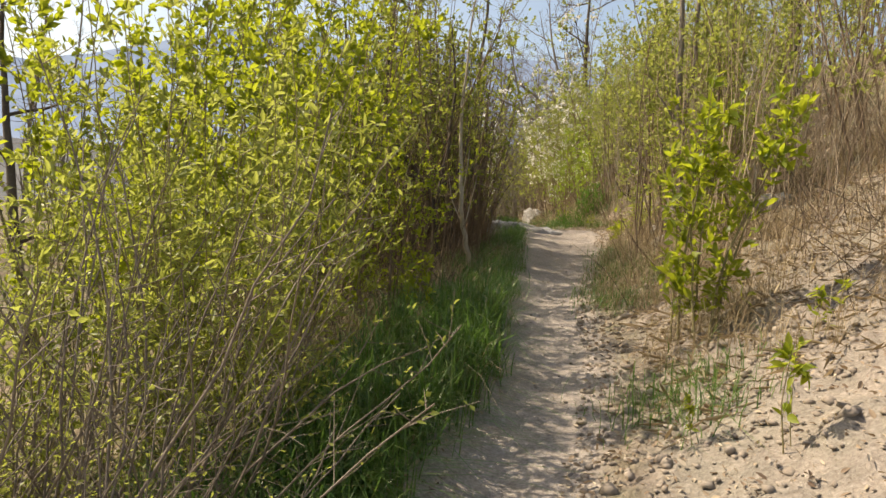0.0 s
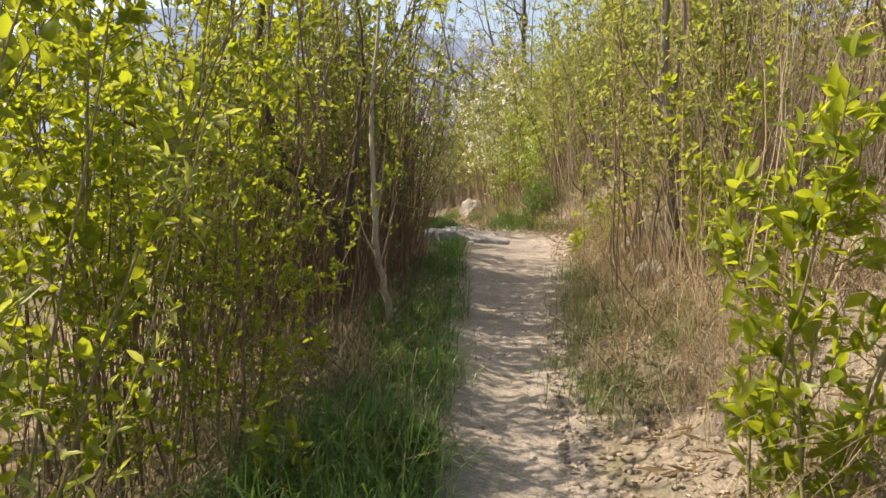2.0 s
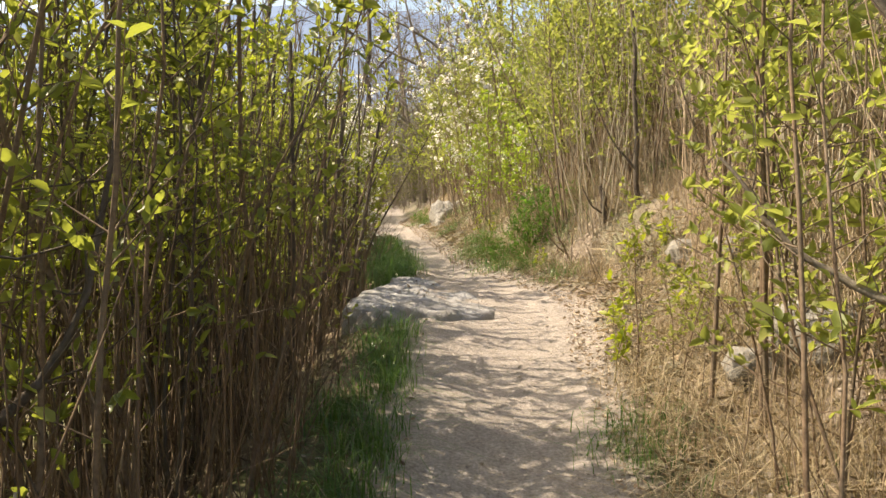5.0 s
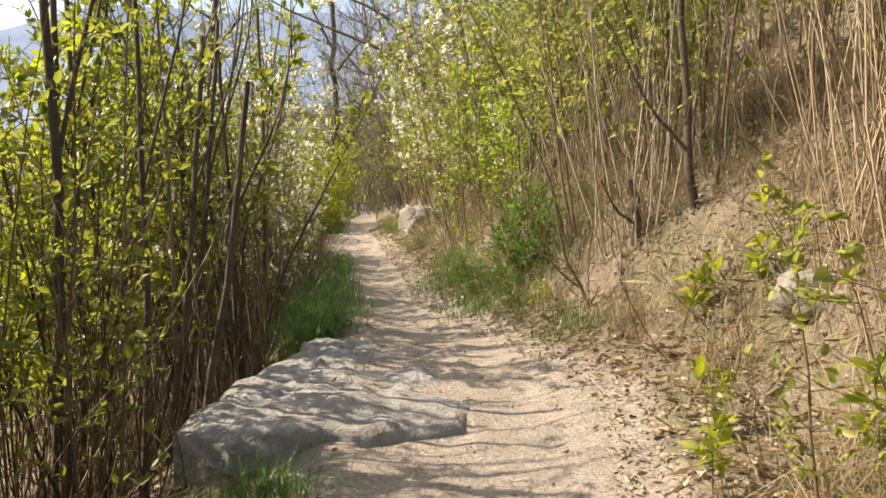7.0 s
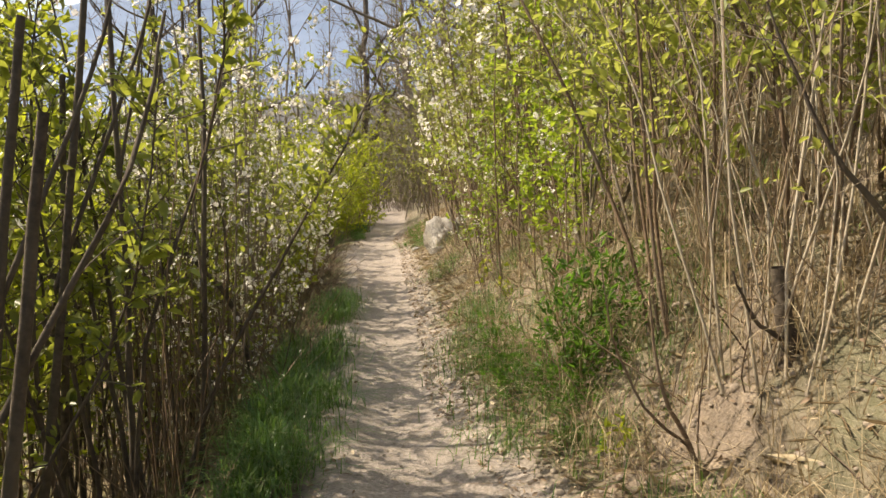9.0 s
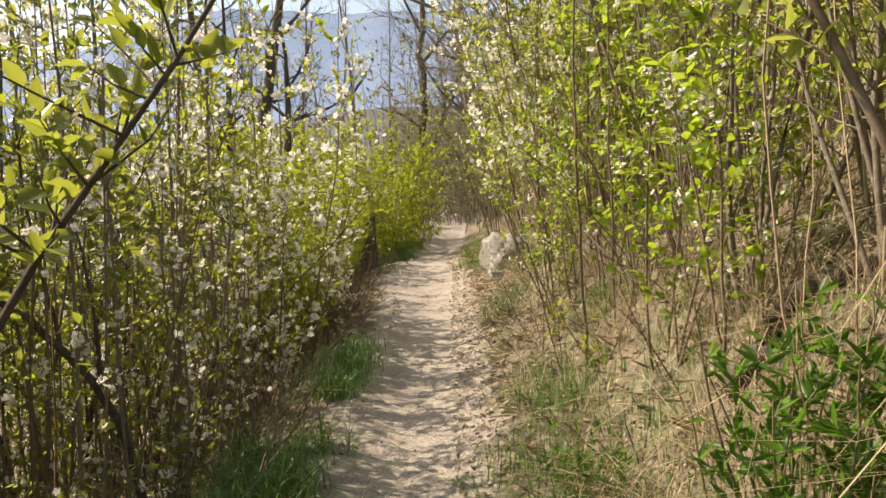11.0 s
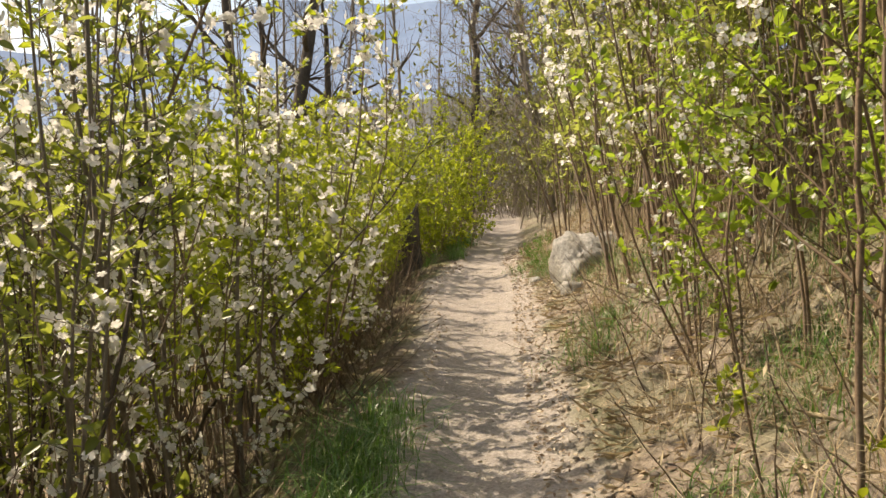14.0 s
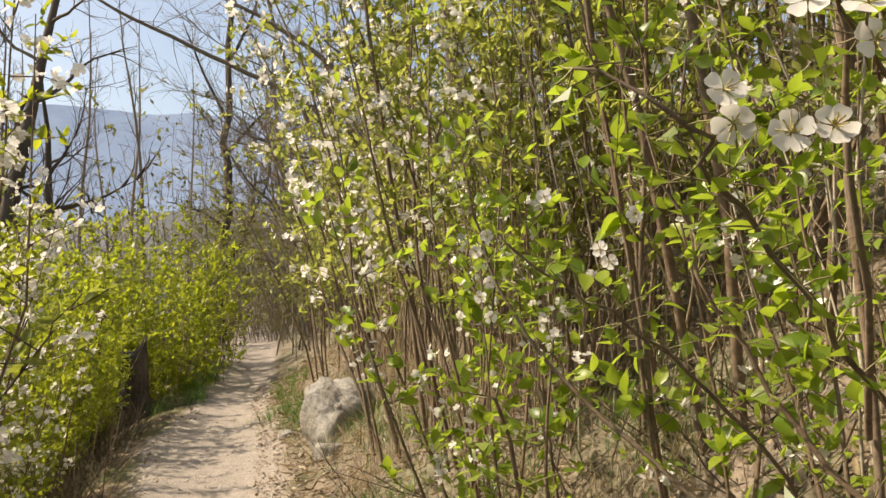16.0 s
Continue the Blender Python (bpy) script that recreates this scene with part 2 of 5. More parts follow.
def tube(geo, pts, radii, sides=5):
    """A tapering round stem along a line of points."""
    pts, radii = np.asarray(pts, float), np.asarray(radii, float)
    d = unit(np.gradient(pts, axis=0))
    ref = np.where(np.abs(d[:, 2:3]) > 0.9, [[1.0, 0, 0]], [[0, 0, 1.0]])
    u = unit(np.cross(d, ref))
    w = np.cross(d, u)
    a = np.arange(sides) * 2 * math.pi / sides
    ring = pts[:, None] + radii[:, None, None] * (np.cos(a)[None, :, None] * u[:, None] + np.sin(a)[None, :, None] * w[:, None])
    n = len(pts)
    i = np.arange(n - 1)[:, None] * sides
    j = np.arange(sides)[None]
    k = (j + 1) % sides
    f = np.stack([i + j, i + k, i + sides + k, i + sides + j], -1).reshape(-1, 4)
    geo.add(ring.reshape(-1, 3), f)


def leaves(geo, p, d, s, rng, wide=0.55, fold=0.15, droop=0.2, simple=False):
    """Leaves at the places p, pointing along d, of length s."""
    p, d, s = np.asarray(p, float), unit(d), np.asarray(s, float)[:, None]
    n = len(p)
    if not n:
        return
    side = unit(np.cross(d, rng.normal(size=(n, 3)) + [0, 0, 1.5]))
    up = np.cross(side, d)
    tip = p + d * s - up * s * droop
    mid = p + d * s * 0.5 - up * s * fold
    lf, rt = p + d * s * 0.45 + side * s * wide * 0.5, p + d * s * 0.45 - side * s * wide * 0.5
    i = np.arange(n)[:, None]
    if simple == "far":
        geo.add(np.stack([p, lf, tip, rt], 1).reshape(-1, 3), i * 4 + np.array([[0, 1, 2, 3]]))
    elif simple:
        lift = up * s * wide * 0.16
        a, b = p + d * s * 0.28 - up * s * droop * 0.1, p + d * s * 0.66 - up * s * droop * 0.45
        v = np.stack([p, a + side * s * wide * 0.46 + lift, b + side * s * wide * 0.4 + lift, tip, b - side * s * wide * 0.4 + lift, a - side * s * wide * 0.46 + lift], 1)
        geo.add(v.reshape(-1, 3), (i[:, :, None] * 6 + np.array([[[0, 1, 2, 3], [0, 3, 4, 5]]])).reshape(-1, 4))
    else:
        v = np.stack([p, lf, tip, rt, mid], 1).reshape(-1, 3)
        f = (i[:, :, None] * 5 + np.array([[[0, 4, 1], [1, 4, 2], [2, 4, 3], [3, 4, 0]]])).reshape(-1, 3)
        geo.add(v, f)


def flowers(geo, p, d, s, rng):
    """Five-petalled blossoms at p, facing d, of width s."""
    p, d, s = np.asarray(p, float), unit(d), np.asarray(s, float)[:, None]
    if not len(p):
        return
    u = unit(np.cross(d, rng.normal(size=d.shape)))
    w = np.cross(d, u)
    for k in range(5):
        a = k * 2 * math.pi / 5 + rng.normal(0, 0.08, (len(p), 1))
        out = np.cos(a) * u + np.sin(a) * w
        acr = np.cross(d, out)
        cup = rng.uniform(0.05, 0.35, (len(p), 1))
        v = np.stack([p, p + (out * 0.24 + acr * 0.17 + d * cup * 0.2) * s, p + (out * 0.42 + acr * 0.13 + d * cup * 0.35) * s,
                      p + (out * 0.42 - acr * 0.13 + d * cup * 0.35) * s, p + (out * 0.24 - acr * 0.17 + d * cup * 0.2) * s], 1)
        geo.add(v.reshape(-1, 3), np.arange(len(p))[:, None] * 5 + np.array([[0, 1, 2, 3, 4]]))


def broad_leaves(geo, p, d, s, rng, wide=0.6):
    """Broad pointed leaves with a curved outline, a fold along the rib and a bent tip."""
    p, d, s = np.asarray(p, float), unit(d), np.asarray(s, float)[:, None]
    n = len(p)
    side = unit(np.cross(d, rng.normal(size=(n, 3)) * 0.6 + [0, 0, 1.2]))
    up = np.cross(side, d)
    curl = rng.uniform(0.05, 0.35, (n, 1))
    rows = [p]
    for f, w in ((0.14, 0.26), (0.32, 0.48), (0.52, 0.50), (0.72, 0.36), (0.88, 0.15)):
        mid = p + d * s * f - up * s * curl * f * f
        lift = up * s * w * wide * 0.28
        rows += [mid + side * s * w * wide + lift, mid, mid - side * s * w * wide + lift]
    rows.append(p + d * s - up * s * curl)
    v = np.stack(rows, 1).reshape(-1, 3)
    i = np.arange(n)[:, None] * 17
    geo.add(v, i + np.array([[0, 2, 1]]))
    fs = [[0, 3, 2], [13, 14, 16], [14, 15, 16]]
    geo.f += [i + np.array([q]) for q in fs]
    for r in range(4):
        a = 1 + 3 * r
        geo.f += [i + np.array([[a, a + 1, a + 4, a + 3]]), i + np.array([[a + 1, a + 2, a + 5, a + 4]])]


def fine_flowers(geo, p, d, s, rng):
    """Five rounded, cupped petals each."""
    for q, e, w in zip(np.asarray(p, float), unit(d), s):
        u = unit(np.cross(e, rng.normal(size=3)))
        x = np.cross(e, u)
        for k in range(5):
            a = k * 2 * math.pi / 5 + rng.normal(0, 0.1)
            out, acr = math.cos(a) * u + math.sin(a) * x, -math.sin(a) * u + math.cos(a) * x
            c, tw = rng.uniform(0.0, 0.5), rng.normal(0, 0.12)
            ring = [q + w * (out * 0.04)]
            for f, h in ((0.14, 0.10), (0.27, 0.19), (0.39, 0.205), (0.47, 0.13)):
                ring.append(q + w * (out * f + acr * h + e * (c * f * f * 1.4 + tw * h)))
            ring.append(q + w * (out * 0.465 + e * c * 0.3))
            for f, h in ((0.47, -0.13), (0.39, -0.205), (0.27, -0.19), (0.14, -0.10)):
                ring.append(q + w * (out * f + acr * h + e * (c * f * f * 1.4 + tw * h)))
            ring.append(q + w * (out * 0.3 + e * (c * 0.09 - 0.03)))
            geo.add(ring, [[10, j, (j + 1) % 10] for j in range(10)])


def wander(rng, start, way, length, n, sway, lift=0.0):
    """A line of n points that grows from start along way, swaying and bending up."""
    pts, d = [np.asarray(start, float)], unit(way)
    for _ in range(n - 1):
        d = unit(d + rng.normal(0, sway, 3) + [0, 0, lift])
        pts.append(pts[-1] + d * length / (n - 1))
    return np.array(pts)


def shrub_meshes(seed, stems=7, height=2.6, spread=0.35, lean=0.14, twigs=12, twig_len=0.35, leaf=0.05, per=7, low=0.25,
                 bark=BARK_TWIG, leaf_mat=LEAF, blossom=0.0, radius=0.009, wide=0.55, sway=0.08, flower_size=0.03, simple=False, joined=False, fine=False, twig_parts=False):
    """Stems from one root with twigs; tufts of leaves and blossom along them."""
    rng = np.random.default_rng(seed)
    gf, gw, stem_geos, twig_geos = Geo(), Geo(), [], []
    lp, ld, ls, fp, fd = [], [], [], [], []
    for _ in range(stems):
        a = rng.uniform(0, 2 * math.pi)
        r = spread * rng.uniform(0.1, 1) ** 0.7
        h = height * rng.uniform(0.6, 1.08)
        way = np.array([math.cos(a) * lean * rng.uniform(0.2, 1.6), math.sin(a) * lean * rng.uniform(0.2, 1.6), 1])
        pts = wander(rng, (r * math.cos(a), r * math.sin(a), -0.08), way, h + 0.08, 9, sway, 0.05)
        rad = np.linspace(radius * rng.uniform(0.6, 1.3), 0.002, 9)
        gs = Geo()
        stem_geos.append(gs)
        tube(gs, pts, rad, 5)
        for _ in range(twigs):
            t = rng.uniform(low, 1.0) ** 0.9
            q = t * 8
            i = min(int(q), 7)
            s = pts[i] + (pts[i + 1] - pts[i]) * (q - i)
            b = rng.uniform(0, 2 * math.pi)
            tl = twig_len * rng.uniform(0.4, 1.2) * (1.15 - 0.6 * t)
            tw = wander(rng, s, (math.cos(b), math.sin(b), rng.uniform(0.1, 1.1)), tl, 3, 0.16, 0.08)
            gt = gs
            if twig_parts:
                gt = Geo()
                twig_geos.append((len(stem_geos) - 1, gt))
            tube(gt, tw, np.linspace(max(0.0018, radius * 0.3), 0.001, 3), 3)
            m = max(2, int(per * rng.uniform(0.6, 1.4)))
            u = rng.uniform(0.15, 1.0, m) * 2
            k = np.minimum(u.astype(int), 1)
            p = tw[k] + (tw[k + 1] - tw[k]) * (u - k)[:, None]
            dirs = unit(tw[2] - tw[0])[None] * 0.5 + rng.normal(0, 0.6, (m, 3)) + [0, 0, 0.25]
            if blossom and rng.uniform() < blossom:
                c = max(4, int(m * 1.2))
                pick = rng.integers(0, m, c)
                fp.append(p[pick] + rng.normal(0, 0.015, (c, 3)))
                fd.append(dirs[pick] + rng.normal(0, 0.5, (c, 3)))
                p, dirs, m = p[: m // 2], dirs[: m // 2], m // 2
            lp.append(p)
            ld.append(dirs)
            ls.append(leaf * rng.uniform(0.55, 1.2, m))
    if fine:
        broad_leaves(gf, np.concatenate(lp), np.concatenate(ld), np.concatenate(ls), rng, wide)
    else:
        leaves(gf, np.concatenate(lp), np.concatenate(ld), np.concatenate(ls), rng, wide, simple=simple)
    if fp:
        p = np.concatenate(fp)
        flowers(gw, p, np.concatenate(fd), flower_size * rng.uniform(0.7, 1.15, len(p)), rng)
    if joined:
        one = Geo()
        for g in stem_geos:
            for v, f in zip(g.v, g.f):
                one.v.append(v), one.f.append(f + one.n)
            one.n += g.n
        out = [("trunk", one.mesh("trunk", bark, True))]
    else:
        out = [("stem", g.mesh("stem", bark, True), [t.mesh("twig", bark) for j, t in twig_geos if j == k]) for k, g in enumerate(stem_geos)]
    out.append(("foliage", gf.mesh("foliage", leaf_mat, fine)))
    if fp:
        out.append(("blossom", gw.mesh("blossom", PETAL)))
    return out


def thing_of(name, meshes, label, category, group):
    ob = new(name)
    for n, me, *subs in meshes:
        p = part(n, me, ob)
        for twig in subs[0] if subs else ():
            part("twig", twig, p)
    return tagged(ob, label, category, group)


def plant(variants, spots, seed, size=(0.85, 1.15), tilt=4):
    """Copies of the variants, standing on the land at the spots (x, y) or (x, y, size)."""
    rng = np.random.default_rng(seed)
    used = set()
    for k, sp in enumerate(spots):
        v = variants[(k + int(rng.integers(0, 2))) % len(variants)]
        x, y = sp[0], sp[1]
        s = rng.uniform(*size) * (sp[2] if len(sp) > 2 else 1)
        m = pose(x, y, land(x, y), rng.normal(0, tilt), rng.normal(0, tilt), rng.uniform(0, 360)) @ Matrix.Diagonal((s, s, s * rng.uniform(0.93, 1.08), 1))
        if id(v) in used:
            copy_thing(v, m)
        else:
            v.matrix_basis = m
            used.add(id(v))
    for v in variants:
        if id(v) not in used:
            for o in (*v.children_recursive, v):
                bpy.data.objects.remove(o)


def strip(seed, y0, y1, n, side, near, far):
    """n spots along a stretch of the path, between two distances from its edge."""
    rng = np.random.default_rng(seed)
    out = []
    for k in range(n):
        y = y0 + (y1 - y0) * (k + rng.uniform(0.1, 0.9)) / n
        xl, xr = edges(y)
        d = near + (far - near) * rng.uniform() ** 1.2
        out.append((xl - d if side == "left" else xr + d, y))
    return out


# ---- ground ----
def spaced(lo, hi, step, far, grow):
    a = list(np.arange(lo, hi + 1e-6, step))
    s = step
    while a[-1] < far:
        s *= grow
        a.append(a[-1] + s)
    s = step
    while a[0] > -far:
        s *= grow
        a.insert(0, a[0] - s)
    return np.array(a)


gx, gy = spaced(-1.6, 4.2, 0.075, 2500, 1.22), spaced(-1.0, 31, 0.085, 2500, 1.25)
GX, GYY = np.meshgrid(gx, gy)
XL, XR = edges(GYY)
gv = np.empty((GX.size, 3))
gv[:, 0], gv[:, 1] = GX.ravel(), GYY.ravel()
gv[:, 2] = land_many(gv[:, 0], gv[:, 1])
nx, ny = len(gx), len(gy)
ii = (np.arange(ny - 1)[:, None] * nx + np.arange(nx - 1)[None]).ravel()
gg = Geo()
gg.add(gv, np.stack([ii, ii + 1, ii + nx + 1, ii + nx], 1))
ground = new("ground", gg.mesh("ground", GROUND, True))
out_d = np.maximum(XL - GX, GX - XR).ravel()
wob = np.array([0.12 * noise.noise(Vector((x * 2.3, y * 2.3, 4))) for x, y in gv[:, :2]])
bare = 1 - smooth(0.0, 0.22, out_d + wob)
bank = smooth(0.0, 0.4, GX.ravel() - XR.ravel()) * (0.7 - 0.42 * smooth(4, 8, gv[:, 1])) * (1 - smooth(3, 5, out_d))
at = ground.data.attributes.new("bare", "FLOAT", "POINT")
at.data.foreach_set("value", np.clip(np.maximum(bare, bank), 0, 1))
tagged(ground, "trodden pale soil footpath over a litter-covered slope", "ground", kind="structure")

# ---- far hills ----
def ridge(dist, skyline, seed):
    """A mountain flank that rises away from the place to a skyline of given elevations."""
    g = Geo()
    az = np.radians(np.linspace(-95, 60, 240))
    top = np.interp(np.degrees(az), *skyline)
    top = top + np.array([0.5 * noise.noise(Vector((a * 5, seed, 0))) + 0.25 * noise.noise(Vector((a * 17, seed, 1))) + 0.08 * noise.noise(Vector((a * 60, seed, 2))) for a in az])
    rows = []
    for f in np.linspace(0, 1, 24):
        r = dist * (1 + 0.9 * f)
        el = top * f ** 0.8 - 2.0 * (1 - f)
        el = el + np.array([0.7 * math.sin(f * math.pi) * noise.noise(Vector((a * 9, f * 4, seed))) for a in az])
        rows.append(np.stack([np.sin(az) * r, np.cos(az) * r, r * np.tan(np.radians(el))], 1))
    n = len(az)
    i = (np.arange(23)[:, None] * n + np.arange(n - 1)[None]).ravel()
    g.add(np.concatenate(rows), np.stack([i, i + 1, i + n + 1, i + n], 1))
    return g


hills = new("backdrop", ridge(900, ([-95, -50, -30, -16, 0, 25, 60], [7, 8, 9.5, 13.6, 13.8, 12.5, 12]), 3).mesh("backdrop", HAZED_HILL, True))
woods = new("backdrop", ridge(230, ([-95, -50, -25, -8, 10, 40, 60], [2.5, 3, 4.5, 6.5, 8, 9, 9]), 8).mesh("backdrop", WOODED_HAZED, True))
tagged(woods, "brownish wooded hillside across the valley, haze in its colour", "hill", kind="structure")
tagged(hills, "mountain ridge across the valley, blue haze in its colour", "mountain", kind="structure")

# ---- one-off things on the path ----
def rock_mesh(name, mat, size, seed, cuts=4, rough=0.16, flat=0.0):
    """A weathered stone: a rounded block, split and worn."""
    bm = bmesh.new()
    bmesh.ops.create_icosphere(bm, subdivisions=cuts, radius=1.0)
    o = Vector((seed * 3.1, seed * 1.7, 0))
    for v in bm.verts:
        p = v.co.copy()
        q = Vector([math.copysign(abs(c) ** 0.55, c) for c in p])
        n = noise.noise(q * 1.2 + o) * rough * 1.6 + noise.noise(q * 3.1 + o) * rough * 0.7 + noise.noise(q * 8 + o) * rough * 0.25
        cell = noise.cell(q * 2.2 + o) * rough * 0.35
        q *= 1 + n + cell
        if flat and q.z > flat:
            q.z = flat + (q.z - flat) * 0.12
        v.co = Vector((q.x * size[0] / 2, q.y * size[1] / 2, q.z * size[2] / 2))
    for f in bm.faces:
        f.smooth = True
    me = bpy.data.meshes.new(name)
    bm.to_mesh(me)
    bm.free()
    me.materials.append(mat)
    return me


def outline_slab(name, mat, outline, top, depth, seed):
    """A flat ledge of rock with the given outline and a broken edge."""
    bm = bmesh.new()
    rings = []
    pts = []
    n = len(outline)
    for k in range(n):
        a, c = Vector(outline[k]), Vector(outline[(k + 1) % n])
        for j in range(10):
            p = a.lerp(c, j / 10)
            w = Vector((noise.noise(Vector((p.x * 4, p.y * 4, seed))), noise.noise(Vector((p.x * 4, p.y * 4, seed + 7))))) * 0.11
            pts.append(p + w)
    mid = sum(pts, Vector((0, 0))) / len(pts)
    for f, z in ((0.0, 0.015), (0.12, 0.015), (0.25, 0.012), (0.38, 0.01), (0.5, 0.008), (0.62, 0.006), (0.74, 0.004), (0.85, 0.0), (0.95, -0.012), (1.0, -0.045), (1.02, -depth * 0.5), (0.98, -depth)):
        if f == 0:
            rings.append([bm.verts.new((mid.x, mid.y, top(mid.x, mid.y) + z))])
            continue
        ring = []
        for p in pts:
            q = mid + (p - mid) * f
            h = 0.05 * noise.noise(Vector((q.x * 3, q.y * 3, seed))) + 0.03 * noise.noise(Vector((q.x * 9, q.y * 9, seed)))
            s = 0.03 * noise.noise(Vector((q.x * 6, q.y * 6, z * 9))) if f > 0.96 else 0
            ring.append(bm.verts.new((q.x + s, q.y + s, top(q.x, q.y) + z + h)))
        rings.append(ring)
    m = len(pts)
    for k in range(m):
        bm.faces.new((rings[0][0], rings[1][k], rings[1][(k + 1) % m]))
    for a, c in zip(rings[1:], rings[2:]):
        for k in range(m):
            bm.faces.new((a[k], c[k], c[(k + 1) % m], a[(k + 1) % m]))
    bmesh.ops.recalc_face_normals(bm, faces=bm.faces)
    for f in bm.faces:
        f.smooth = True
    me = bpy.data.meshes.new(name)
    bm.to_mesh(me)
    bm.free()
    me.materials.append(mat)
    return me


slab = new("rock_ledge", outline_slab("rock_ledge", SLAB, [(0.50, 12.35), (0.80, 12.12), (1.25, 12.30), (1.72, 12.40), (1.85, 12.75), (1.68, 13.35), (1.45, 14.05), (1.12, 14.15), (0.80, 13.45)],
           lambda x, y: 1.83 + 0.03 * (y - 13) + 0.09 * (1.2 - x), 0.55, 3))
tagged(slab, "flat blue-grey rock ledge crossing the soil footpath", "rock")

boulder = new("boulder", rock_mesh("boulder", STONE, (0.52, 0.56, 0.68), 5, 4, 0.2))
boulder.matrix_basis = pose(2.56, 24.0, land(2.5, 24.0) + 0.08, 8, 10, 25)
tagged(boulder, "rough pale limestone boulder beside the path", "rock")

for k, (x, y, s) in enumerate([(1.85, 2.7, 0.2), (2.96, 9.83, 0.42), (2.78, 10.1, 0.28), (2.4, 23.3, 0.2), (2.95, 24.6, 0.3), (3.3, 11.4, 0.2), (3.05, 7.2, 0.34), (2.1, 24.9, 0.14), (2.36, 8.3, 0.28), (2.34, 8.05, 0.2), (2.2, 7.6, 0.12), (3.35, 12.3, 0.3)]):
    st = new("stone", rock_mesh("stone", STONE, (s * 1.1, s, s * 0.75), 11 + k, 3, 0.2))
    st.matrix_basis = pose(x, y, land(x, y) + s * 0.12, 5, 9, 40 * k)
    tagged(st, "pale weathered stone lying on the dry bank", "stone", "stones on the bank")


def limb_line(rng, pts, per=4, wob=0.02):
    """A smooth line through a few points, with some wobble."""
    pts = np.asarray(pts, float)
    t = np.arange(len(pts))
    u = np.linspace(0, len(pts) - 1, (len(pts) - 1) * per + 1)
    out = np.stack([np.interp(u, t, pts[:, k]) for k in range(3)], 1)
    for _ in range(2):
        out[1:-1] = 0.25 * out[:-2] + 0.5 * out[1:-1] + 0.25 * out[2:]
    out[1:-1] += rng.normal(0, wob, (len(out) - 2, 3))
    return out


def branch_part(parent, name, line, r0, r1, mat, rng, twigs=0, twig_len=0.4, label=""):
    g = Geo()
    tube(g, line, np.linspace(r0, r1, len(line)), 7)
    for _ in range(twigs):
        i = int(rng.integers(len(line) // 4, len(line) - 1))
        d = rng.normal(0, 1, 3) + [0, 0, 0.8]
        w = wander(rng, line[i], d, twig_len * rng.uniform(0.4, 1.2), 6, 0.2, 0.05)
        tube(g, w, np.linspace(max(0.002, r1 * 0.6), 0.0012, 6), 3)
    return part(name, g.mesh(name, mat, True), parent, label)


def hand_tree(name, label, category, limbs, mat, seed, twigs=8, twig_len=0.5, group=""):
    """A tree from its limbs: (name, points, thick end, thin end)."""
    rng = np.random.default_rng(seed)
    ob = new(name)
    for n, pts, r0, r1 in limbs:
        branch_part(ob, n, limb_line(rng, pts, 4, r0 * 0.25), r0, r1, mat, rng, twigs if n != "trunk" else 0, twig_len)
    return tagged(ob, label, category, group)


def root(x, y):
    return (x, y, land(x, y) - 0.1)


hand_tree("young_tree", "slim pale-barked sapling with a forked stem beside the grass", "tree",
          [("trunk", [root(0.13, 7.72), (0.08, 7.7, 1.35), (-0.03, 7.6, 1.75), (-0.08, 7.6, 2.2), (-0.12, 7.75, 2.95), (-0.1, 7.8, 3.6), (-0.05, 7.8, 4.3)], 0.032, 0.008),
           ("branch", [(0.0, 7.62, 1.66), (0.05, 7.6, 1.85), (0.1, 7.62, 2.2)], 0.010, 0.003),
           ("branch", [(-0.06, 7.6, 1.8), (-0.02, 7.6, 2.1), (0.0, 7.65, 2.5)], 0.010, 0.003),
           ("branch", [(-0.02, 7.62, 1.7), (-0.14, 7.6, 1.9), (-0.2, 7.6, 2.2)], 0.008, 0.003)], BARK_PALE, 21, 3, 0.3)
hand_tree("crooked_tree", "crooked dark-barked tree leaning among dense shrubs", "tree",
          [("trunk", [root(-0.22, 8.2), (-0.3, 8.15, 1.5), (-0.35, 8.1, 1.98), (-0.69, 7.76, 2.31), (-0.82, 7.61, 2.51), (-0.88, 7.56, 2.87), (-0.93, 7.46, 3.3), (-0.85, 7.4, 4.2)], 0.045, 0.018),
           ("branch", [(-0.5, 7.9, 2.15), (-0.8, 7.6, 2.2), (-0.99, 7.46, 2.35), (-1.3, 7.1, 2.4), (-1.8, 6.8, 2.6)], 0.035, 0.008),
           ("branch", [(-0.3, 8.1, 1.9), (-0.25, 8.1, 2.4), (-0.2, 8.2, 3.1), (-0.3, 8.3, 3.9)], 0.03, 0.008),
           ("branch", [(-0.82, 7.61, 2.51), (-1.0, 7.8, 2.9), (-1.3, 8.0, 3.4)], 0.02, 0.006),
           ("branch", [(-0.35, 8.1, 1.98), (-0.05, 8.3, 2.3), (0.0, 8.5, 2.9)], 0.018, 0.006)], BARK_DARK, 22, 10, 0.6)
